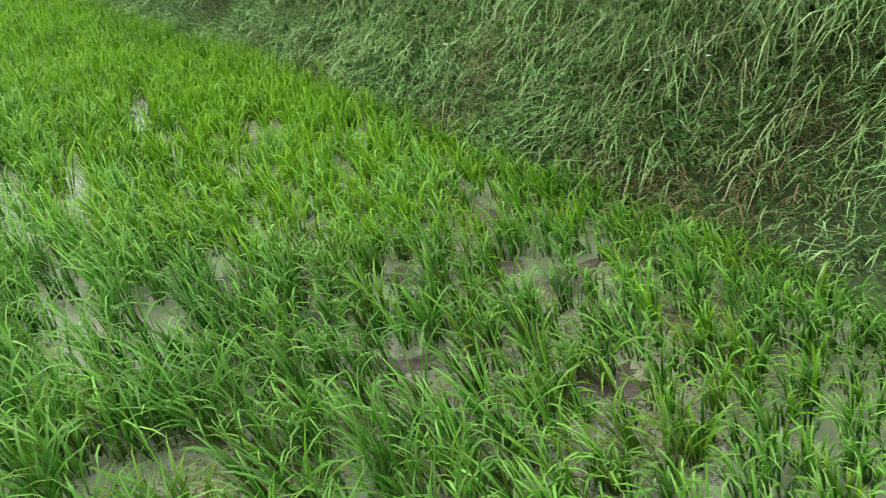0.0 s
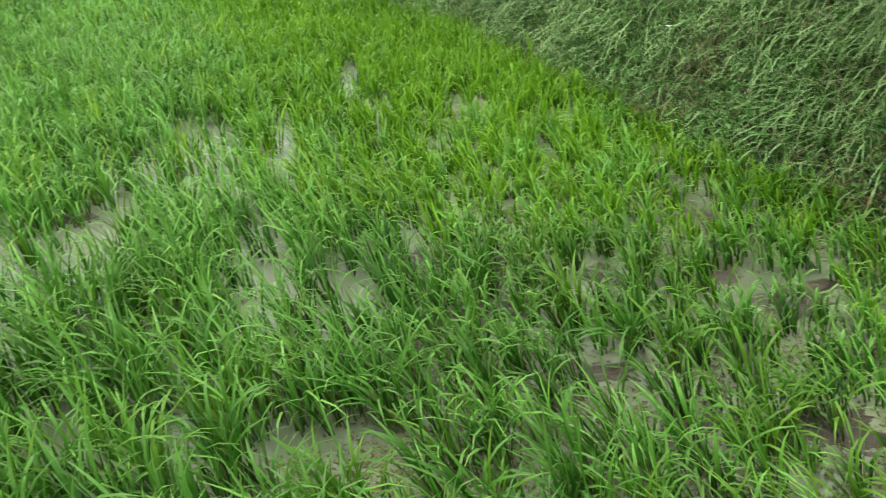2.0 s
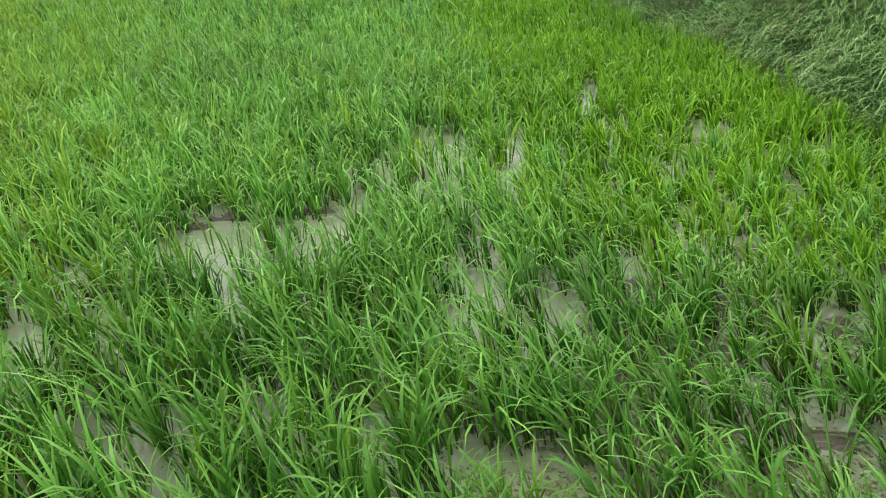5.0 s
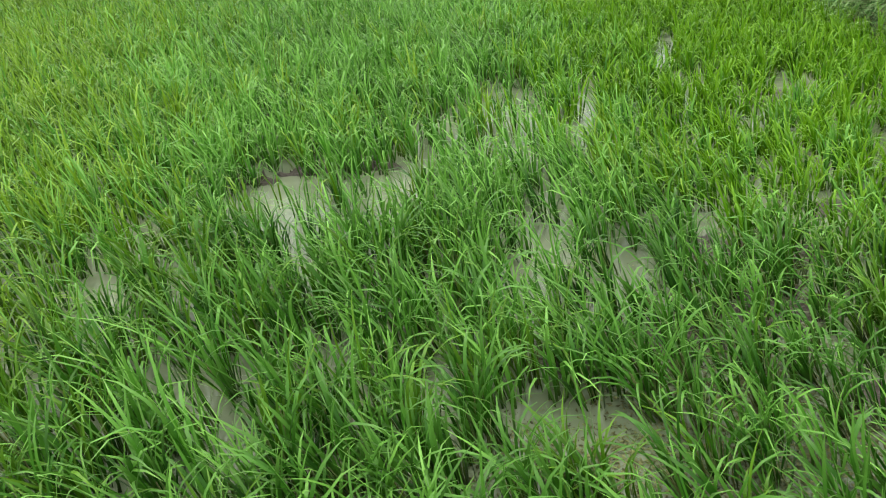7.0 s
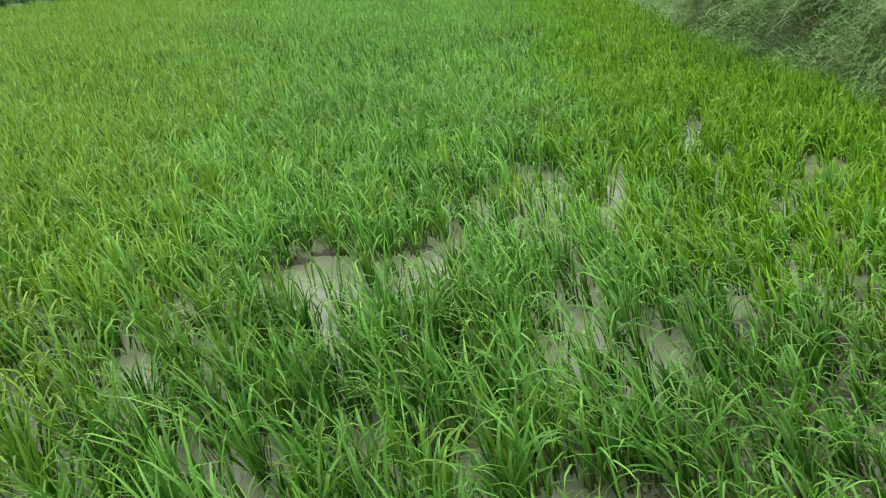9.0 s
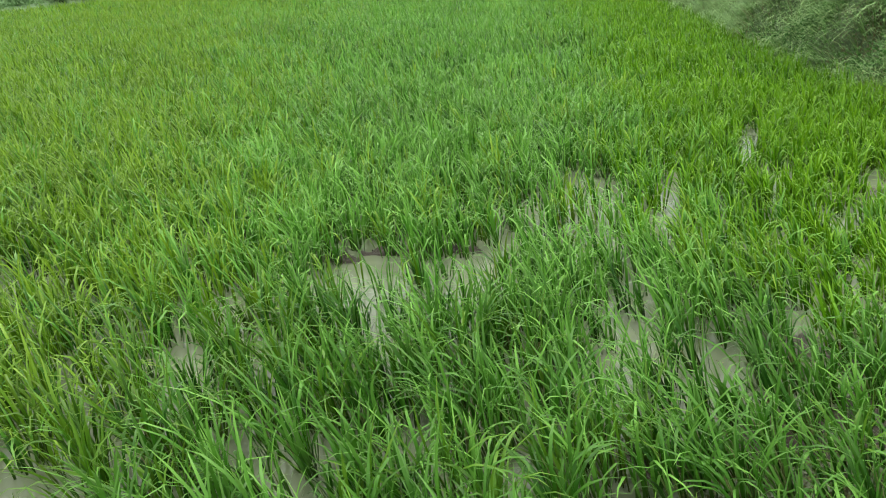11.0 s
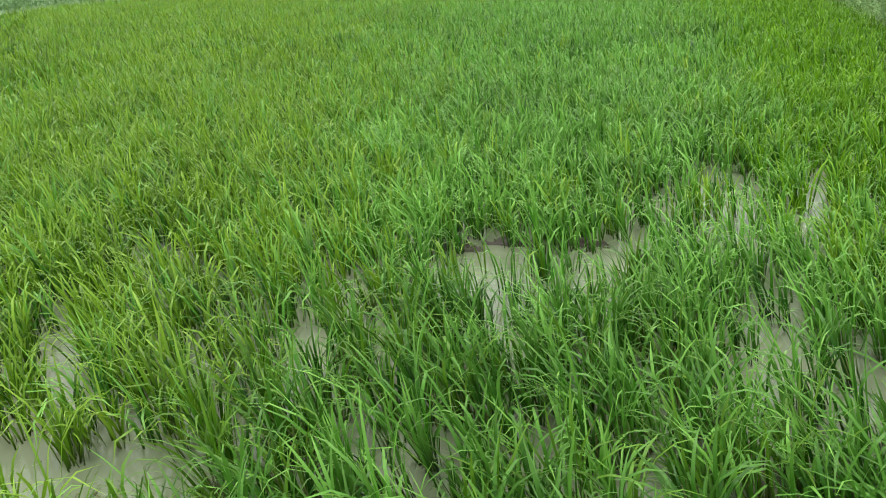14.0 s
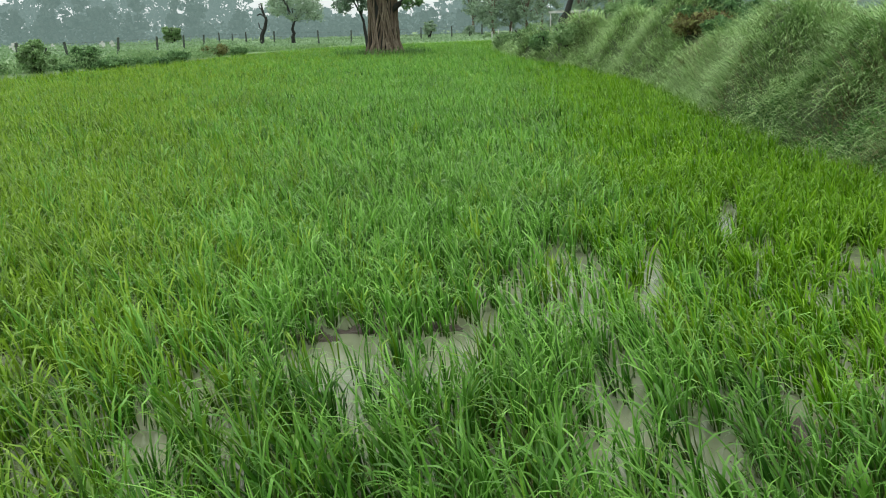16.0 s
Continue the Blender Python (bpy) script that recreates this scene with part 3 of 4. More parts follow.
# low shoals of wet mud that just break the surface
def mud_patch(cx, cy, rx, ry, high, seed):
    rs = np.random.default_rng(seed)
    rings, sides = 9, 30
    ph = rs.uniform(0, 6.28, 3)
    ragged = rs.normal(1, 0.16, sides)
    v, t = [(cx, cy, high)], []
    for i in range(1, rings + 1):
        for j in range(sides):
            a = 6.2832 * j / sides
            q = i / rings * ragged[j] * (1 + 0.22 * math.sin(2 * a + ph[0]) + 0.16 * math.sin(3 * a + ph[1]) + 0.1 * math.sin(5 * a + ph[2]))
            v.append((cx + math.cos(a) * rx * q, cy + math.sin(a) * ry * q, high * (1 - 1.6 * (i / rings) ** 2) + rs.normal(0, 0.45) * high))
    for j in range(sides):
        t.append((0, 1 + j, 1 + (j + 1) % sides))
        for i in range(rings - 1):
            a, b = 1 + i * sides + j, 1 + i * sides + (j + 1) % sides
            t += [(a, a + sides, b + sides), (a, b + sides, b)]
    tagged(part("mud_patch", mesh_from("mud_patch", v, t, MUD)), "wet brown mud showing above the paddy water", "mud", kind="structure")


SHOALS = [
    (-1.28, 4.12, 0.15, 0.07, 0.03), (-0.98, 4.28, 0.2, 0.06, 0.035), (-0.6, 4.35, 0.18, 0.06, 0.03), (-0.2, 4.16, 0.1, 0.07, 0.03), (1.19, 3.3, 0.19, 0.2, 0.014),
    (2.95, 3.95, 0.16, 0.36, 0.014), (2.78, 2.45, 0.28, 0.2, 0.014), (2.52, 2.75, 0.17, 0.16, 0.012), (2.9, 3.4, 0.18, 0.16, 0.012), (1.62, 2.16, 0.17, 0.12, 0.012),
    (2.3, 1.6, 0.28, 0.16, 0.012), (1.75, 1.72, 0.2, 0.12, 0.012), (2.04, 2.9, 0.17, 0.13, 0.012), (1.9, 3.75, 0.14, 0.15, 0.012), (-1.85, 1.4, 0.2, 0.12, 0.012), (2.1, 5.75, 0.3, 0.16, 0.012),
    (0.95, 2.5, 0.26, 0.16, 0.012), (1.35, 2.75, 0.3, 0.2, 0.012), (1.55, 3.25, 0.2, 0.16, 0.012), (0.55, 2.35, 0.2, 0.12, 0.01),
]
for i, spot in enumerate(SHOALS):
    mud_patch(*spot, 400 + i)

# crumbs of mud, roots and rotting straw at the water's surface
cn = 42000
spots = np.array([(1.0, 2.6), (1.4, 2.9), (1.25, 2.35), (0.7, 2.4), (1.6, 3.3), (1.1, 1.95), (0.75, 1.75), (1.15, 1.7), (1.75, 1.75), (0.95, 2.2), (1.5, 2.0), (2.1, 2.1), (2.2, 1.5), (0.45, 1.8), (2.6, 2.0), (2.9, 3.2), (2.5, 2.9), (-1.6, 1.4), (1.25, 3.2), (3.0, 1.4), (-0.2, 1.6), (3.3, 2.2), (1.9, 2.6), (2.3, 2.4), (2.9, 1.9), (3.2, 3.0), (2.4, 1.2), (2.8, 1.5), (2.0, 1.2), (3.2, 1.8), (3.4, 2.5), (1.6, 1.4)])
pk = rng.integers(0, len(spots), cn)
cp = np.concatenate([spots[pk] + rng.normal(0, 0.13, (cn, 2)) * np.array([1.3, 0.9]), rng.uniform(0.0, 0.008, (cn, 1))], 1)
v, t, a = leaf_cards(cp, rng.uniform(0.006, 0.024, cn), rng, 0.45, 0.85)
crumbs = part("mud_litter", mesh_from("mud_litter", v, t, LITTER, a, smooth=False))
tagged(crumbs, "olive-brown mat of rotting straw and mud among the rice", "litter", kind="stuff")


# ---- grass on the bank ----
def bank_tufts(y0, y1, d0, d1, density, per, ln, wide, segs, rs, stray=0.62):
    n = int((y1 - y0) * (d1 - d0) * density)
    ty, td = rs.uniform(y0, y1, n), rs.uniform(d0, d1, n)
    tx = bank_foot(ty) + td
    hollow = np.hypot((tx - 2.85) / 0.4, (ty - 22.0) / 1.1) < 1
    ok = (rs.random(n) < np.maximum(0.72, 0.8 + 0.5 * wobble(tx, ty, 1.4))) & ~hollow
    tx, ty = tx[ok], ty[ok]
    n = len(tx)
    flow = rs.normal(math.pi + 0.55, 0.5, n) + 0.5 * wobble(tx, ty, 0.9)
    size = rs.uniform(0.7, 1.25, n) * np.where((ty < 8) & (ln > 0.6), np.interp(tx - bank_foot(ty), [0, 1.7], [0.5, 1.0]), np.interp(tx - bank_foot(ty), [0, 0.6], [0.6, 1.0]))
    idx = np.repeat(np.arange(n), per)
    m = len(idx)
    off = rs.normal(0, 0.16, (m, 2)) * size[idx][:, None]
    x, y = tx[idx] + off[:, 0], ty[idx] + off[:, 1]
    root = np.stack([x, y, bank_height(x, y) - 0.03], 1)
    head = flow[idx] + rs.normal(0, stray, m)
    v, t, a = blades(root, head, ln * size[idx] * rs.uniform(0.5, 1.15, m), wide * rs.uniform(0.6, 1.3, m), np.abs(rs.normal(0.38, 0.22, m)), rs.uniform(0.9, 2.5, m), segs, rs.normal(0, 0.5, m), 1.1, 0.0, (rs.normal(-0.17, 0.2, n) + 0.22 * wobble(tx, ty, 1.7))[idx])
    return v, t, a


def downhill(x, y):
    """The heading in which grass hangs over on the bank: down the slope and out over the paddy."""
    e = 0.2
    gx = bank_height(x + e, y) - bank_height(x - e, y)
    gy = bank_height(x, y + e) - bank_height(x, y - e)
    return np.arctan2(-gy, -gx - 0.12)


def bank_hair(y0, y1, d0, d1, tufts, per, ln, wide, segs, rs, sway=0.55):
    """Long fine grass combed over the mounds in tufts, each tuft with its own tone."""
    n = int((y1 - y0) * (d1 - d0) * tufts)
    ty = rs.uniform(y0, y1, n)
    tx = bank_foot(ty) + rs.uniform(d0, d1, n)
    ok = np.hypot((tx - 2.85) / 0.4, (ty - 22.0) / 1.1) > 1
    tx, ty = tx[ok], ty[ok]
    n = len(tx)
    flow = downhill(tx, ty) + rs.normal(0, sway, n)
    size = rs.uniform(0.7, 1.2, n) * np.interp(tx - bank_foot(ty), [0, 0.5], [0.6, 1.0])
    # tone rises with y: haze over the farther bank put into the grass
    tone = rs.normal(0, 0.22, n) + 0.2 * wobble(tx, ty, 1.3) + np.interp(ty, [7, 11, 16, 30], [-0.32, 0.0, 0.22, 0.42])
    idx = np.repeat(np.arange(n), per)
    m = len(idx)
    off = rs.normal(0, 0.1, (m, 2)) * size[idx][:, None]
    x, y = tx[idx] + off[:, 0], ty[idx] + off[:, 1]
    root = np.stack([x, y, bank_height(x, y) - 0.03], 1)
    return blades(root, flow[idx] + rs.normal(0, 0.35, m), ln * size[idx] * rs.uniform(0.55, 1.2, m), wide * rs.uniform(0.6, 1.3, m), np.abs(rs.normal(0.55, 0.25, m)), rs.uniform(0.8, 1.9, m), segs, rs.normal(0, 0.4, m), 1.1, 0.0, tone[idx])


def patch_grass(spots, n, spread, ln, wide, rs, flow_sd=0.9):
    """Blades gathered round a few spots of the bank."""
    p = np.asarray(spots)[rs.integers(0, len(spots), n)] + rs.normal(0, spread, (n, 2))
    x, y = np.maximum(p[:, 0], bank_foot(p[:, 1]) + 0.02), p[:, 1]
    root = np.stack([x, y, bank_height(x, y) - 0.02], 1)
    return blades(root, rs.normal(math.pi, flow_sd, n), ln * rs.uniform(0.5, 1.2, n), wide * rs.uniform(0.6, 1.3, n), np.abs(rs.normal(0.5, 0.3, n)), rs.uniform(0.5, 1.8, n), 4, rs.normal(0, 0.5, n), 1.2)


rs = np.random.default_rng(21)
g = merge([
    bank_tufts(0.3, 9, 0.3, 2.9, 8.5, 90, 1.0, 0.009, 4, rs),
    bank_tufts(1.0, 9, 0.12, 1.6, 62, 34, 0.5, 0.0098, 3, rs, 1.1),
    bank_tufts(0.5, 9, 1.2, 2.4, 28, 32, 0.5, 0.009, 3, rs, 1.1),
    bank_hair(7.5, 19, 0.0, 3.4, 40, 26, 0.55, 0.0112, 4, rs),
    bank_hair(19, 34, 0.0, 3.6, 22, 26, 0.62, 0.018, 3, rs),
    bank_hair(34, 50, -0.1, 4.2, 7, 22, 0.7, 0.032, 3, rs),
    bank_tufts(46, 78, -0.1, 4.5, 2.5, 34, 0.75, 0.024, 3, rs),
])
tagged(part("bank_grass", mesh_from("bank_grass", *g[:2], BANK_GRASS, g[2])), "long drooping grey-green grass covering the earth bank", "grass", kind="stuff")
DRY_SPOTS = [(4.11, 3.54), (3.95, 5.0), (4.02, 2.6), (3.8, 3.1), (4.3, 2.3), (4.5, 4.4), (2.6, 14.4), (2.55, 20.2), (2.65, 20.6)]
g = merge([
    bank_tufts(-0.5, 24, 0.0, 3.4, 3.2, 20, 0.6, 0.006, 4, rs, 0.9),
    bank_tufts(0.3, 11, 0.0, 1.5, 14, 24, 0.5, 0.007, 3, rs, 1.2),
    patch_grass(DRY_SPOTS, 1100, 0.2, 0.5, 0.008, rs),
])
tagged(part("dry_grass", mesh_from("dry_grass", *g[:2], DRY_GRASS, g[2])), "dry brown grass blades matted in the bank", "grass", kind="stuff")

n = 420
y = rs.uniform(0.8, 9, n)
x = bank_foot(y) + rs.uniform(0.35, 2.6, n)
root = np.stack([x, y, bank_height(x, y) - 0.02], 1)
STALK_SPOTS = [(4.4, 3.2), (4.6, 3.6), (4.5, 2.7), (4.75, 2.9), (4.9, 4.2)]
g = merge([
    bank_hair(8, 19, 0.3, 3.4, 3.0, 10, 0.7, 0.009, 5, rs),
    bank_hair(19, 36, 0.3, 3.4, 1.6, 10, 0.75, 0.015, 4, rs),
    patch_grass(STALK_SPOTS, 320, 0.3, 1.15, 0.008, rs, 0.5),
    blades(root, rs.normal(math.pi + 0.4, 0.7, n), rs.uniform(0.7, 1.25, n), rs.uniform(0.005, 0.009, n), np.abs(rs.normal(0.2, 0.15, n)), rs.uniform(0.9, 2.3, n), 7, 0.6, 1.5),
])
tagged(part("seeding_grass", mesh_from("seeding_grass", *g[:2], STALK, g[2])), "pale arching seed stalks of tall grass on the bank", "grass", kind="stuff")

n = 13000
y = rs.uniform(-0.3, 15, n)
x = bank_foot(y) + rs.gamma(1.6, 0.55, n) - 0.12
c = np.stack([x, y, bank_height(x, y) + rs.uniform(0.04, 0.26, n)], 1)
LEAFY_SPOTS = [(3.8, 5.5), (4.24, 3.97), (4.3, 2.75), (3.7, 4.2), (3.95, 3.2), (4.05, 6.6), (3.65, 6.3), (4.6, 5.2), (3.5, 7.7), (2.9, 12.6), (3.3, 9.9)]
k = 5200
p = np.asarray(LEAFY_SPOTS)[rs.integers(0, len(LEAFY_SPOTS), k)] + rs.normal(0, 0.17, (k, 2))
c = np.concatenate([c, np.stack([p[:, 0], p[:, 1], bank_height(p[:, 0], p[:, 1]) + rs.uniform(0.1, 0.36, k)], 1)])
g = leaf_cards(c, np.concatenate([rs.uniform(0.02, 0.06, n), rs.uniform(0.035, 0.075, k)]), rs, 0.45, 0.3)
tagged(part("bank_weeds", mesh_from("bank_weeds", *g[:2], WEED, g[2])), "low dark leafy weeds along the foot of the bank", "weeds", kind="stuff")


def wild_flower(p, seed):
    """A thin stalk with a small open white flower."""
    rs = np.random.default_rng(seed)
    base = new("wild_flower")
    base.location = p
    v, t, a = tube([(0, 0, -0.05), (-0.02, 0.01, 0.2), (-0.06, 0.0, 0.4)], [0.003, 0.0025, 0.0015], 5)
    part("stalk", mesh_from("flower_stalk", v, t, STEM), base)
    ang = np.arange(5) * 1.2566 + rs.uniform(0, 1)
    root = np.tile([(-0.06, 0.0, 0.4)], (5, 1))
    v, t, a = blades(root, ang, 0.03, 0.02, 1.0, 0.5, 3)
    part("petals", mesh_from("flower_petals", v, t, WHITE), base, "small white petals")
    return tagged(base, "small white wild flower on a thin stalk in the bank grass", "flower", "white flowers on the bank")


for i, (x, y) in enumerate([(4.24, 3.01), (4.08, 3.35), (3.8, 6.05), (3.72, 5.35), (4.0, 6.8)]):
    wild_flower((x, y, float(bank_height(np.array(x), np.array(y)))), 300 + i)


# ---- shrubs and trees ----
def clump_points(rs, n, centre, radius, clumps, squash=0.8, fill=0.42):
    """Leaf positions gathered in uneven clumps inside a crown."""
    cc = rs.normal(size=(clumps, 3))
    cc /= np.linalg.norm(cc, axis=1)[:, None]
    cc *= (rs.uniform(0.25, 0.95, clumps) ** 0.6)[:, None] * radius * np.array([1, 1, squash])
    rr = rs.uniform(0.5, 1.3, clumps) * radius * fill
    k = rs.integers(0, clumps, n)
    p = rs.normal(size=(n, 3))
    p /= np.linalg.norm(p, axis=1)[:, None]
    p *= (rs.random(n) ** 0.4)[:, None]
    return np.asarray(centre)[None] + cc[k] + p * rr[k][:, None] * np.array([1, 1, 0.75])


def shrub(name, at, r, h, n, leaf, mat, label, seed):
    rs = np.random.default_rng(seed)
    base = new(name)
    base.location = at
    stems = []
    for i in range(6):
        a = rs.uniform(0, 6.28)
        stems.append(tube([(0, 0, -0.1), (math.cos(a) * r * 0.25, math.sin(a) * r * 0.25, h * 0.35), (math.cos(a) * r * 0.55, math.sin(a) * r * 0.55, h * 0.75)], [0.035 * h, 0.025 * h, 0.008 * h], 5))
    v, t, a = merge(stems)
    part("stems", mesh_from("shrub_stems", v, t, DARK_BARK), base)
    p = clump_points(rs, n, (0, 0, h * 0.52), r * 0.78, 44, h / (2.1 * r), 0.3)
    p[:, 2] = np.maximum(p[:, 2], 0.02)
    v, t, a = leaf_cards(p, leaf * rs.uniform(0.6, 1.3, n), rs, 0.55)
    part("foliage", mesh_from("shrub_foliage", v, t, mat, a), base)
    return tagged(base, label, "shrub")


def tree(name, at, height, radius, crown, leaf, n, bark, mat, label, seed, lean=(0, 0), clear=0.35, squash=0.8, limbs=7, low=0.6):
    """Tapered trunk, forking limbs, and a crown of leaf clumps gathered round the limb ends."""
    rs = np.random.default_rng(seed)
    base = new(name)
    base.location = at
    fork = Vector((lean[0] * clear, lean[1] * clear, height * clear))
    pts, rad = [], []
    for i in range(7):
        s = i / 6
        pts.append((fork.x * s + rs.normal(0, radius * 0.25) * (i > 0), fork.y * s + rs.normal(0, radius * 0.25) * (i > 0), fork.z * s - 0.2 * (i == 0)))
        rad.append(radius * (1.35 - 0.65 * s if i else 1.6))
    v, t, a = tube(pts, rad, 10, 0.06, rs)
    part("trunk", mesh_from("trunk", v, t, bark), base)
    tops = []
    for i in range(limbs):
        a = 6.28 * i / limbs + rs.uniform(-0.4, 0.4)
        reach = crown * rs.uniform(0.4, 0.85)
        up = height * rs.uniform(low, 0.95)
        end = Vector((lean[0] + math.cos(a) * reach, lean[1] + math.sin(a) * reach, up))
        mid = Vector(pts[-1]).lerp(end, 0.5) + Vector((rs.normal(0, 0.2), rs.normal(0, 0.2), 0.12 * height))
        v, t, al = tube([pts[-1], Vector(pts[-1]).lerp(mid, 0.6), mid, end], [radius * 0.5, radius * 0.38, radius * 0.24, radius * 0.06], 6, 0.04, rs)
        part("limb", mesh_from("limb", v, t, bark), base)
        tops += [end, mid.lerp(end, 0.6)]
    per = n // len(tops)
    pp = [clump_points(rs, per, tuple(e), crown * rs.uniform(0.26, 0.44), 7, squash, 0.5) for e in tops]
    p = np.concatenate(pp)
    v, t, al = leaf_cards(p, leaf * rs.uniform(0.6, 1.35, len(p)), rs, 0.55)
    part("crown", mesh_from("crown", v, t, mat, al), base)
    return tagged(base, label, "tree")


def banyan(at):
    """Old tree with a broad trunk of fused aerial roots."""
    rs = np.random.default_rng(5)
    base = new("banyan_tree")
    base.location = at
    H, R = 4.2, 0.96
    v, t, a = tube([(0, 0, -0.25), (0, 0, 0.25), (0.02, 0, 0.9), (0.04, 0, 1.8), (0.05, 0, 2.9), (0.05, 0, H)], [R * 1.15, R * 0.98, R * 0.82, R * 0.74, R * 0.72, R * 0.8], 40, 0.08, rs)
    # dark bark on the core paints the shade in gaps between the roots
    part("trunk", mesh_from("banyan_trunk", v, t, DARK_BARK), base)
    for i in range(36):
        ang = 6.28 * i / 36 + rs.normal(0, 0.06)
        tw = rs.normal(0.1, 0.5)
        pts, rad = [], []
        r0 = rs.uniform(0.035, 0.085)
        for k in range(8):
            s = k / 7
            q = np.interp(s, [0, 0.08, 0.25, 0.6, 1], [R * 1.36, R * 1.08, R * 0.86, R * 0.76, R * 0.8]) * rs.uniform(0.98, 1.05)
            b = ang + tw * s + rs.normal(0, 0.02)
            pts.append((math.cos(b) * q, math.sin(b) * q, -0.2 + s * (H + 0.2)))
            rad.append(r0 * (1.7 - 0.7 * min(1, s * 4)) * rs.uniform(0.85, 1.15))
        v, t, a = tube(pts, rad, 6, 0.05, rs)
        part("aerial_root", mesh_from("aerial_root", v, t, BARK), base)
    ends = []
    for i in range(9):
        ang = 6.28 * i / 9 + rs.uniform(-0.2, 0.2)
        e = Vector((math.cos(ang) * rs.uniform(4, 6.5), math.sin(ang) * rs.uniform(4, 6.5), rs.uniform(6, 10)))
        s = Vector((math.cos(ang) * 0.6, math.sin(ang) * 0.6, H - 0.5))
        m = s.lerp(e, 0.45) + Vector((0, 0, 0.8))
        v, t, a = tube([s, s.lerp(m, 0.6), m, e], [0.42, 0.33, 0.22, 0.06], 8, 0.06, rs)
        part("limb", mesh_from("limb", v, t, BARK), base)
        ends += [e, m.lerp(e, 0.5)]
    for i in range(46):
        ang, tw, r0 = rs.uniform(0, 6.28), rs.uniform(0.4, 1.7) * rs.choice([-1, 1]), rs.uniform(0.025, 0.06)
        pts = []
        for k in range(9):
            s = k / 8
            q = np.interp(s, [0, 0.08, 0.25, 0.6, 1], [R * 1.45, R * 1.18, R * 0.95, R * 0.86, R * 0.9]) * rs.uniform(0.97, 1.04)
            pts.append((math.cos(ang + tw * s) * q, math.sin(ang + tw * s) * q, -0.2 + s * (H + 0.2)))
        v, t, a = tube(pts, [r0 * 1.5, r0 * 1.2] + [r0] * 7, 6, 0.05, rs)
        part("aerial_root", mesh_from("aerial_root", v, t, BARK), base)
    # a low bough with hanging leaves
    low = [Vector((0.6, -0.3, 2.6)), Vector((1.2, -0.4, 3.0)), Vector((1.7, -0.5, 3.1)), Vector((2.3, -0.5, 2.75))]
    v, t, a = tube(low, [0.2, 0.14, 0.09, 0.03], 7, 0.05, rs)
    part("limb", mesh_from("limb", v, t, DARK_BARK), base)
    p = np.concatenate([clump_points(rs, 900, tuple(e), 2.4, 8, 0.7, 0.45) for e in ends] + [clump_points(rs, 500, (1.9, -0.5, 2.95), 0.62, 8, 0.45, 0.4), clump_points(rs, 500, (1.6, -0.4, 3.5), 0.6, 6, 0.6, 0.45)])
    v, t, a = leaf_cards(p, 0.16 * rs.uniform(0.6, 1.3, len(p)), rs, 0.6)
    part("crown", mesh_from("crown", v, t, LEAF, a), base)
    return tagged(base, "old banyan with a broad trunk of fused brown roots", "tree")


banyan(polar(-14.75, 49, 0.05))
n = 900
rs = np.random.default_rng(9)
a_, r_ = rs.uniform(0, 6.28, n), rs.uniform(0.9, 2.2, n)
bp = polar(-14.75, 49)
root = np.stack([bp.x + np.cos(a_) * r_ * 1.3, bp.y + np.sin(a_) * r_, np.full(n, 0.0)], 1)
g = blades(root, rs.uniform(0, 6.28, n), rs.uniform(0.35, 0.8, n), 0.04, 0.2, rs.uniform(0.3, 1.4, n), 3)
tagged(part("tree_foot_grass", mesh_from("tree_foot_grass", *g[:2], WEED, g[2])), "darker rough grass round the foot of the banyan", "grass", kind="stuff")

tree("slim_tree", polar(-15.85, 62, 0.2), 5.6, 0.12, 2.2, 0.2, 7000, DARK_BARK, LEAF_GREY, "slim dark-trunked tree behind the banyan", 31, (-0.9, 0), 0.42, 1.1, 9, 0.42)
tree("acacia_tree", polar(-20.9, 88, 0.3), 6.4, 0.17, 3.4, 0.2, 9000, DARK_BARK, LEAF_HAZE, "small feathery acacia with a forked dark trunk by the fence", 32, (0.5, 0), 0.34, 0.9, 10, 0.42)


def snag(at):
    rs = np.random.default_rng(12)
    base = new("bare_trunk")
    base.location = at
    v, t, a = tube([(0, 0, -0.2), (0.1, 0, 0.9), (0.55, 0, 1.8), (0.75, 0, 2.6), (0.45, 0, 3.3), (0.3, 0, 4.3)], [0.3, 0.24, 0.2, 0.17, 0.13, 0.08], 8, 0.08, rs)
    part("trunk", mesh_from("trunk", v, t, DARK_BARK), base)
    for pts, r in (([(0.55, 0, 2.9), (0.1, 0, 3.2), (-0.25, 0, 3.0)], 0.1), ([(0.4, 0, 3.5), (0.05, 0, 3.9), (0.1, 0, 4.25)], 0.09), ([(0.3, 0, 1.4), (-0.1, 0, 1.8), (-0.15, 0, 2.3)], 0.09)):
        v, t, a = tube(pts, [r, r * 0.8, r * 0.6], 6, 0.05, rs)
        part("branch", mesh_from("branch", v, t, DARK_BARK), base)
    return tagged(base, "bare crooked dark trunk with lopped branch stubs", "tree")


snag(polar(-23.0, 92, 0.3))
shrub("round_shrub", polar(-28.7, 100, 0.3), 1.3, 2.7, 6000, 0.26, LEAF_PALE, "round grey-green shrub standing beyond the fence", 41)
shrub("field_edge_shrub", polar(-34.2, 44, 0.05), 0.95, 1.45, 6000, 0.12, LEAF, "dark green leafy bush at the field edge", 42)
shrub("field_edge_shrub", polar(-37.0, 40.5, 0.0), 1.0, 1.75, 6000, 0.13, LEAF_PALE, "dark green bush with a pale feathery top at the field edge", 43)
shrub("field_edge_shrub", polar(-39.6, 40, 0.0), 0.9, 1.0, 3500, 0.13, LEAF, "low green bush on the field edge", 44)
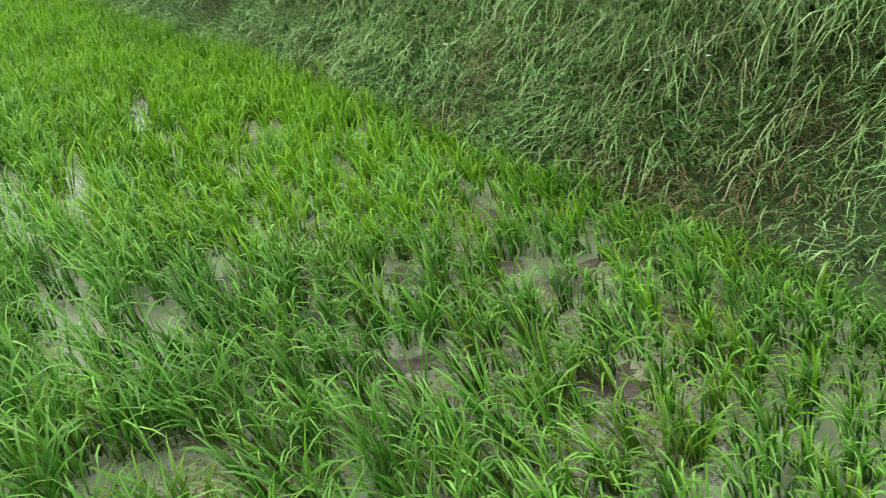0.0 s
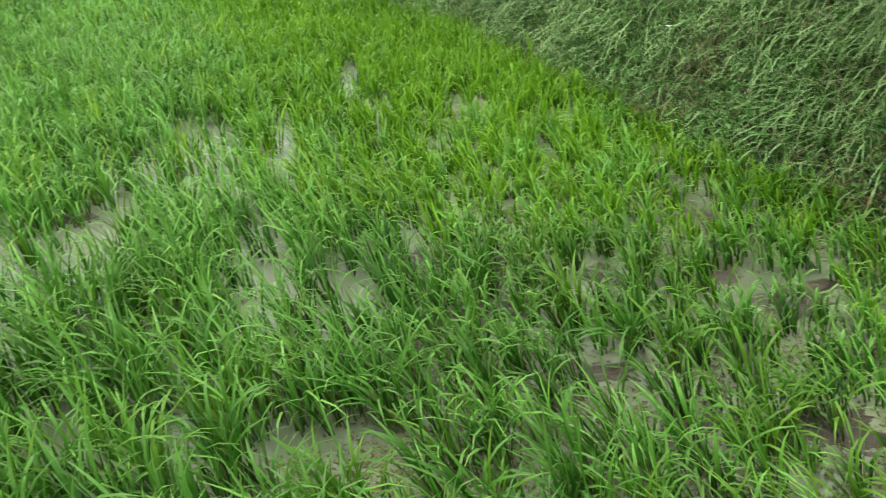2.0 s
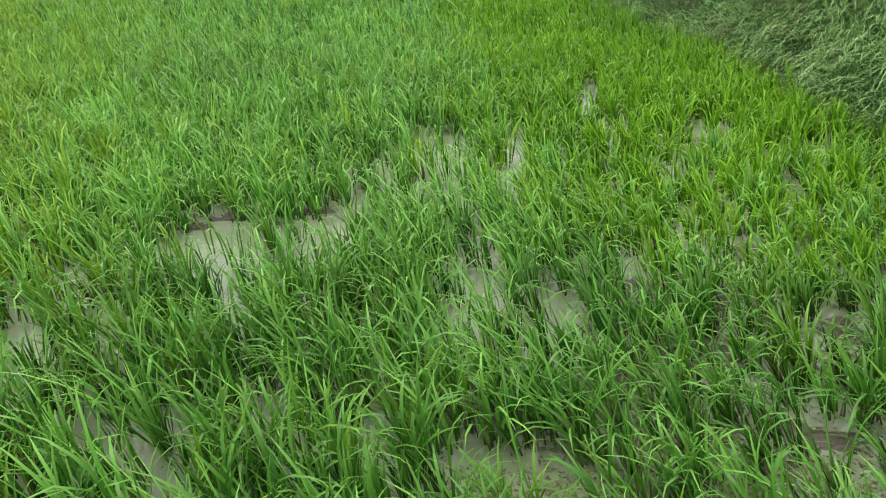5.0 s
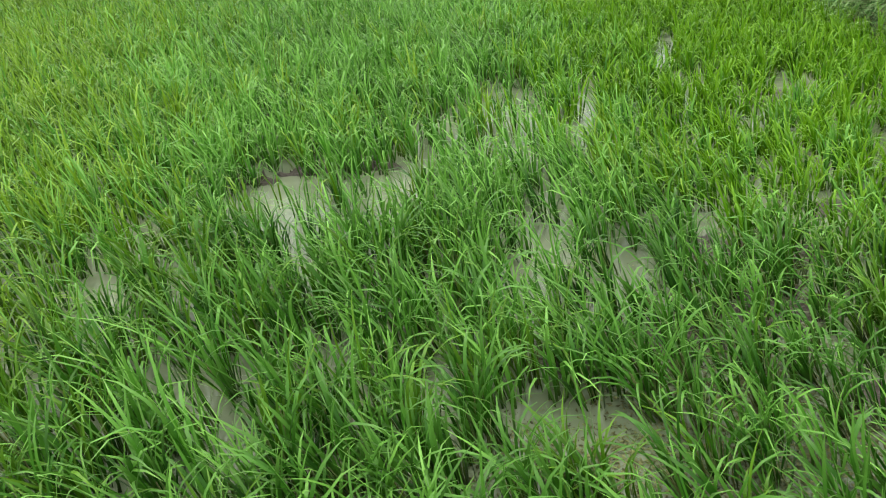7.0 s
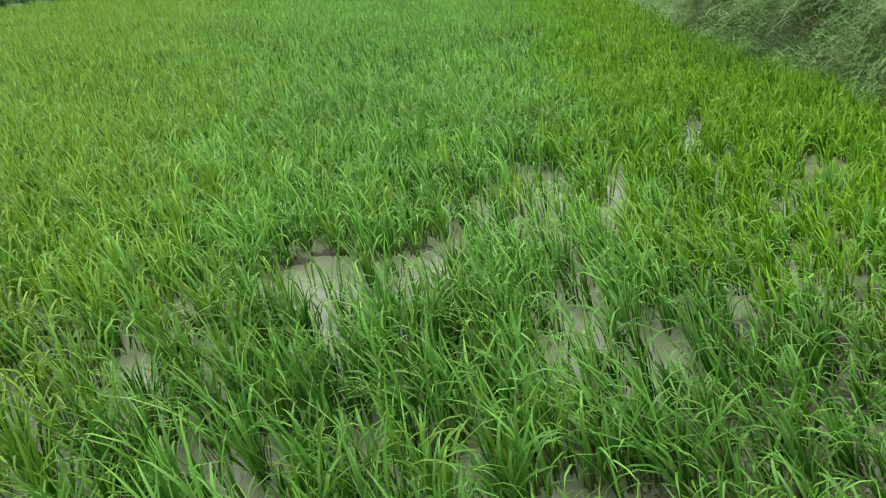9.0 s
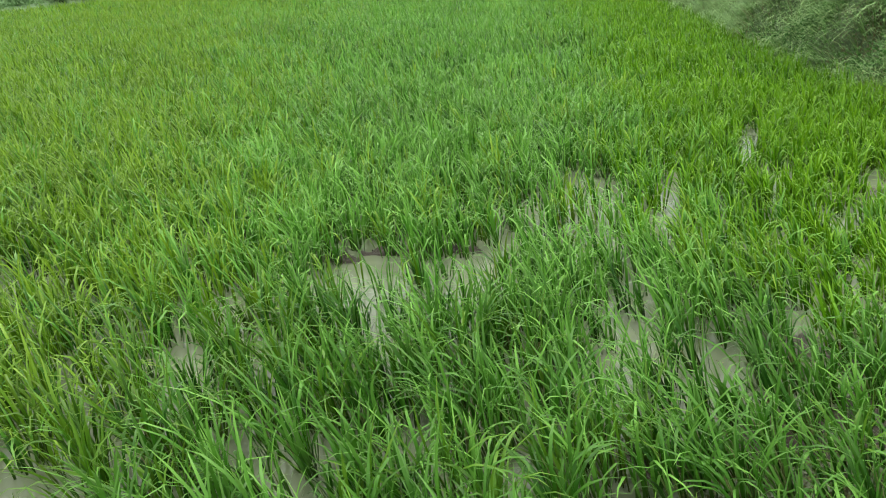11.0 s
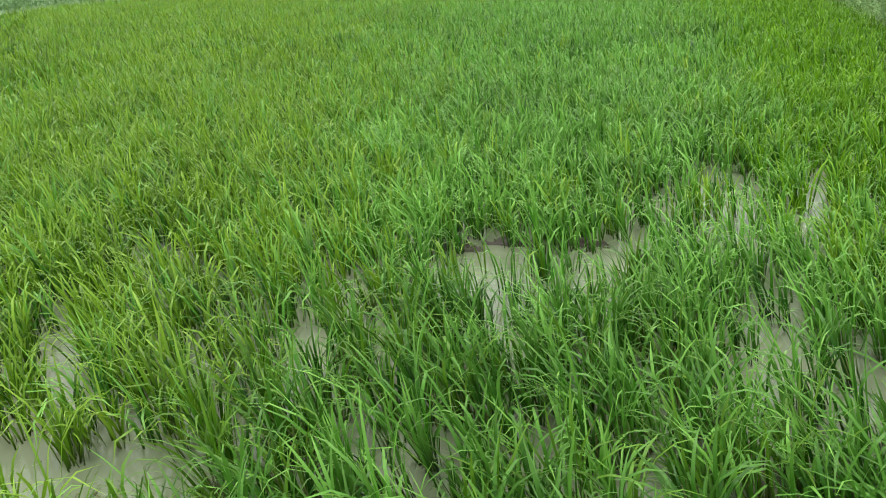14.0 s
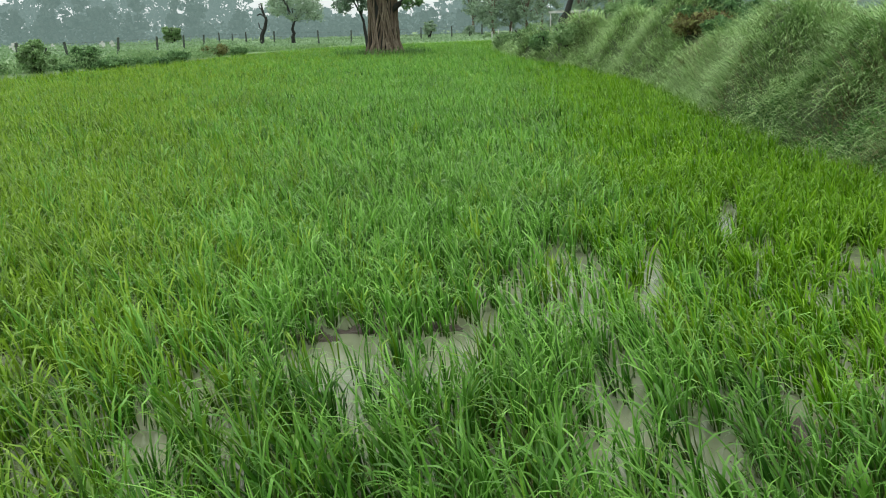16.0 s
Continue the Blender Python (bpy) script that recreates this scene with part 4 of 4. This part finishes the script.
shrub("withered_shrub", polar(-26.1, 56, 0.1), 1.0, 1.0, 5000, 0.11, LEAF_BROWN, "withered reddish-brown low bush beside the paddy", 45)
shrub("young_tree", polar(-11.6, 96, 0.3), 1.2, 2.3, 1600, 0.22, LEAF_HAZE, "small pale green young tree beyond the fence", 46)
shrub("young_tree", polar(-8.8, 100, 0.3), 1.0, 1.4, 1200, 0.22, LEAF_HAZE, "small bushy sapling beyond the fence", 47)

for i, (az, d, r, h) in enumerate([(-33.2, 43.2, 0.8, 0.6), (-32.1, 44.2, 0.95, 0.7), (-31.0, 45.2, 0.8, 0.55), (-29.7, 46.5, 0.7, 0.5), (-28.4, 48.5, 0.9, 0.8), (-35.6, 42.0, 0.7, 0.5), (-24.6, 57.5, 0.8, 0.7)]):
    shrub("low_edge_shrub", polar(az, d, 0.05), r, h, 1800, 0.12, LEAF, "low spreading dark green bush along the field edge", 480 + i)

# low growth along the field edge
n = 24000
rs = np.random.default_rng(77)
q = rs.random(n)
px = np.interp(q, [0, 0.5, 0.8, 1], [-24.2, -23.2, -24.0, -22.0]) - rs.gamma(1.6, 0.9, n)
py = np.interp(q, [0, 0.5, 0.8, 1], [22, 42, 56, 70]) + rs.normal(0, 0.3, n)
hump = np.maximum(0.2, 0.5 + 0.45 * wobble(px * 0, py, 0.55))
c = np.stack([px, py, land(px, py) + rs.random(n) * hump * np.where(py > 58, 0.4, 1.0)], 1)
g = leaf_cards(c, rs.uniform(0.08, 0.2, n), rs, 0.4, -0.4)
tagged(part("edge_weeds", mesh_from("edge_weeds", *g[:2], LEAF_PALE, g[2])), "low weeds and bushes along the far field edge", "weeds", kind="stuff")
n = 26000
ang = np.radians(rs.uniform(-44, -5, n))
dd = rs.uniform(58, 130, n)
px, py = EYE_X + dd * np.sin(ang), dd * np.cos(ang)
ok = ~((px > field_left(py) - 1) & (py < field_far(px) + 1.5))
px, py = px[ok], py[ok]
c = np.stack([px, py, land(px, py) + rs.random(len(px)) * np.maximum(0.05, 0.35 + 0.7 * wobble(px, py, 0.16)) * np.interp(np.degrees(np.arctan2(px, py)), [-26, -20], [1, 0.3])], 1)
g = leaf_cards(c, rs.uniform(0.12, 0.4, len(px)), rs, 0.45, -0.3)
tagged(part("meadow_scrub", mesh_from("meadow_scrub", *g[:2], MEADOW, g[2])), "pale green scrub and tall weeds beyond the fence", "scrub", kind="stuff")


# ---- fence ----
def fence():
    base = new("fence")
    line = [(-37.85, 47), (-35.1, 52), (-32.16, 58), (-29.71, 65.5), (-28.05, 73), (-26.75, 86), (-25.73, 90), (-24.9, 93), (-24.0, 94), (-22.9, 92), (-22.14, 90), (-19.18, 84), (-16.98, 86), (-12.18, 95), (-10.06, 100), (-7.99, 104)]
    rs = np.random.default_rng(3)
    tops = []
    for az, d in line:
        p = polar(az, d)
        p.z = float(land(np.array(p.x), np.array(p.y)))
        bm = bmesh.new()
        bmesh.ops.create_cube(bm, size=1)
        h = rs.uniform(1.25, 1.42)
        for v in bm.verts:
            k = 0.85 if v.co.z > 0 else 1.0
            v.co = Vector((v.co.x * 0.16 * k, v.co.y * 0.15 * k, (v.co.z + 0.5) * (h + 0.3) - 0.3 + (0.03 * v.co.x if v.co.z > 0 else 0)))
        bmesh.ops.bevel(bm, geom=bm.edges[:], offset=0.02, segments=1, affect="EDGES")
        ob = part("post", bm_mesh("post", bm, POST), base)
        ob.matrix_basis = Matrix.Translation(p) @ Euler((rs.normal(0, 0.03), rs.normal(0, 0.05), rs.uniform(0, 3))).to_matrix().to_4x4()
        tops.append(p)
    for z in (0.45, 0.8, 1.15):
        v, t, a = tube([p + Vector((0, 0, z)) for p in tops], [0.008] * len(tops), 4)
        part("wire", mesh_from("wire", v, t, WIRE), base)
    return tagged(base, "fence of dark stone posts strung with wire", "fence")


fence()


def box(name, sx, sy, sz, at, mat, parent, bev=0.02, label="", rz=0.0):
    bm = bmesh.new()
    bmesh.ops.create_cube(bm, size=1)
    for v in bm.verts:
        v.co = Vector((v.co.x * sx, v.co.y * sy, (v.co.z + 0.5) * sz))
    bmesh.ops.bevel(bm, geom=bm.edges[:], offset=bev, segments=2, affect="EDGES")
    ob = part(name, bm_mesh(name, bm, mat), parent, label)
    ob.matrix_basis = pose(*at, 0, 0, rz)
    return ob


def shelter(at):
    base = new("field_shelter")
    base.matrix_basis = pose(*at, 0, 0, -4)
    box("wall", 1.7, 0.25, 2.36, (0.6, 1.4, 0), BRICK, base, 0.02, "brown brick back wall")
    box("roof_beam", 3.3, 0.2, 0.16, (0, 0, 2.2), WHITE, base, 0.02)
    box("roof_slab", 3.5, 1.7, 0.07, (0.1, 0.75, 2.364), WHITE, base, 0.02)
    for x in (-1.45, 1.45):
        box("post", 0.12, 0.12, 2.198, (x, 0, 0), WHITE, base, 0.015)
    return tagged(base, "small open shelter with white posts and brown wall", "shelter")


shelter(polar(-2.35, 86, 0.35))


def white_post(p):
    base = new("white_post")
    base.location = p
    box("shaft", 0.1, 0.1, 0.95, (0, 0, -0.1), WHITE, base, 0.015)
    box("cap", 0.13, 0.13, 0.05, (0, 0, 0.852), WHITE, base, 0.012)
    return tagged(base, "short white painted marker post on the bank", "post", "white posts by the shelter")


for az, d in ((-7.3, 84), (-6.85, 82), (-5.95, 80), (-5.1, 74)):
    p = polar(az, d)
    white_post((p.x, p.y, float(bank_height(np.array(p.x), np.array(p.y))) if p.x > bank_foot(p.y) else 0.3))


def white_marker(p, w, h):
    base = new("white_marker")
    base.location = p
    box("block", w, w * 0.8, h * 0.8, (0, 0, -0.05), WHITE, base, 0.05)
    box("top", w * 0.55, w * 0.5, h * 0.22, (0, 0, h * 0.752), WHITE, base, 0.06)
    return tagged(base, "small whitewashed masonry block standing in the meadow", "marker", "white blocks in the meadow")


for az, d, w, h in ((-38.0, 85, 0.85, 1.1), (-41.0, 60, 0.65, 0.85), (-35.9, 104, 0.5, 0.7), (-33.0, 108, 0.55, 0.8), (-32.4, 110, 0.55, 0.8)):
    p = polar(az, d)
    p.z = float(land(np.array(p.x), np.array(p.y)))
    white_marker(p, w, h)

# trees beyond the far end of the bank
tree("leaning_tree", polar(-2.9, 72, 0.4), 8.5, 0.26, 3.4, 0.24, 6000, DARK_BARK, LEAF_GREY, "tree with a dark leaning trunk beside the shelter", 61, (3.4, 0.3), 0.5)
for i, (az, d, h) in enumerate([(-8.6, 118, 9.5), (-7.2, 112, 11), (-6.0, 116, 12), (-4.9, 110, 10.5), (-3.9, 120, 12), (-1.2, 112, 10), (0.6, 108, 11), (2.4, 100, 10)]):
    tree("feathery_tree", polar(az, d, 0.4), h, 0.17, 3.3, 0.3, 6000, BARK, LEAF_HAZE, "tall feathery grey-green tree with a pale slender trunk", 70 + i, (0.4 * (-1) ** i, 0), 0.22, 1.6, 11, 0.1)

# bushes along the crest of the bank
def on_bank(az, inward):
    """The point on the bank in that direction, so far in from its foot."""
    d = 3.0
    while d < 90:
        p = polar(az, d)
        if p.x - float(bank_foot(p.y)) > inward:
            break
        d += 0.1
    p.z = float(bank_height(np.array(p.x), np.array(p.y))) - 0.08
    return p


crest = [(-0.6, 3.0, 0.9, 0.9, 1), (0.6, 3.0, 1.0, 1.3, 1), (1.7, 3.0, 1.1, 1.5, 1), (2.8, 2.9, 1.1, 1.5, 1), (3.9, 2.9, 1.0, 1.5, 0), (7.6, 3.2, 0.8, 0.8, 1), (10.2, 3.2, 0.7, 0.7, 0), (13.6, 3.6, 0.8, 0.6, 1)]
for i, (az, inward, r, h, k) in enumerate(crest):
    shrub("bank_shrub", on_bank(az, inward), r, h, 3000, 0.105, (LEAF, LEAF_PALE)[k], ("dark green shrub on the crest of the bank", "pale green shrub on the crest of the bank")[k], 200 + i)
for i, (az, inward, r, h) in enumerate([(-7.6, 0.8, 0.8, 0.9), (-6.4, 0.7, 1.0, 1.2), (-5.0, 0.6, 1.0, 1.25), (-3.6, 0.6, 1.0, 1.2), (-2.2, 0.6, 0.9, 1.1)]):
    shrub("bank_shrub", on_bank(az, inward), r, h, 3200, 0.125, (LEAF_PALE, LEAF_PALE, LEAF_PALE, LEAF, LEAF_PALE)[i], ("dense dark green" if i == 3 else "pale green") + " shrub at the foot of the bank", 250 + i)
for i, (az, inward, r, h) in enumerate([(7.3, 2.3, 0.75, 0.8), (8.6, 2.5, 0.7, 0.7), (9.8, 2.4, 0.6, 0.6), (12.6, 2.2, 0.6, 0.5), (6.4, 2.2, 0.8, 0.95), (7.6, 1.7, 0.6, 0.6), (5.7, 1.35, 0.5, 0.5)]):
    shrub("bank_shrub", on_bank(az, inward), r, h, 2600, 0.1, LEAF, "dark green leafy shrub among the bank grass", 260 + i)
shrub("withering_shrub", on_bank(6.5, 1.5), 0.95, 0.75, 2400, 0.13, LEAF_BROWN, "half-withered shrub with yellow and brown leaves on the bank", 230)
shrub("bank_shrub", on_bank(5.4, 1.6), 0.6, 0.95, 2600, 0.11, WEED, "very dark leafy shrub on the bank", 231)


# ---- misty woods far off ----
def far_woods(near, far, step, tall, seed):
    rs = np.random.default_rng(seed)
    pieces = []
    for az in np.arange(-50, 30, step):
        az = az + rs.normal(0, step * 0.5)
        d = rs.uniform(near, far)
        big = np.interp(az, [-60, -40, -36, -30, -25, -22, -19.5, -17.5, -14, -11, -8, 0, 40], [1.1, 0.85, 1.1, 1.05, 1.0, 0.75, 0.45, 0.36, 0.36, 0.6, 0.85, 1.0, 1.0])
        h = d * 0.055 * big * tall * rs.uniform(0.7, 1.25)
        p = polar(az, d, 0.4)
        for k in range(2):
            q = p + Vector((rs.normal(0, 1.0), 0, 0))
            pieces.append(tube([q, q + Vector((rs.normal(0, 0.3), 0, h * 0.35)), q + Vector((rs.normal(0, 0.8), 0, h * 0.75))], [0.26, 0.18, 0.07], 5))
        n = 380
        c = clump_points(rs, n, (p.x, p.y, p.z + h * 0.6), h * 0.34, 14, 1.25, 0.42)
        pieces.append(leaf_cards(c, 1.0 * rs.uniform(0.5, 1.3, n), rs, 0.7))
        c = np.stack([p.x + rs.normal(0, 2.2, 220), p.y + rs.normal(0, 2, 220), p.z + rs.random(220) ** 1.3 * 3.2], 1)
        pieces.append(leaf_cards(c, 0.8, rs, 0.7))
    return merge(pieces)


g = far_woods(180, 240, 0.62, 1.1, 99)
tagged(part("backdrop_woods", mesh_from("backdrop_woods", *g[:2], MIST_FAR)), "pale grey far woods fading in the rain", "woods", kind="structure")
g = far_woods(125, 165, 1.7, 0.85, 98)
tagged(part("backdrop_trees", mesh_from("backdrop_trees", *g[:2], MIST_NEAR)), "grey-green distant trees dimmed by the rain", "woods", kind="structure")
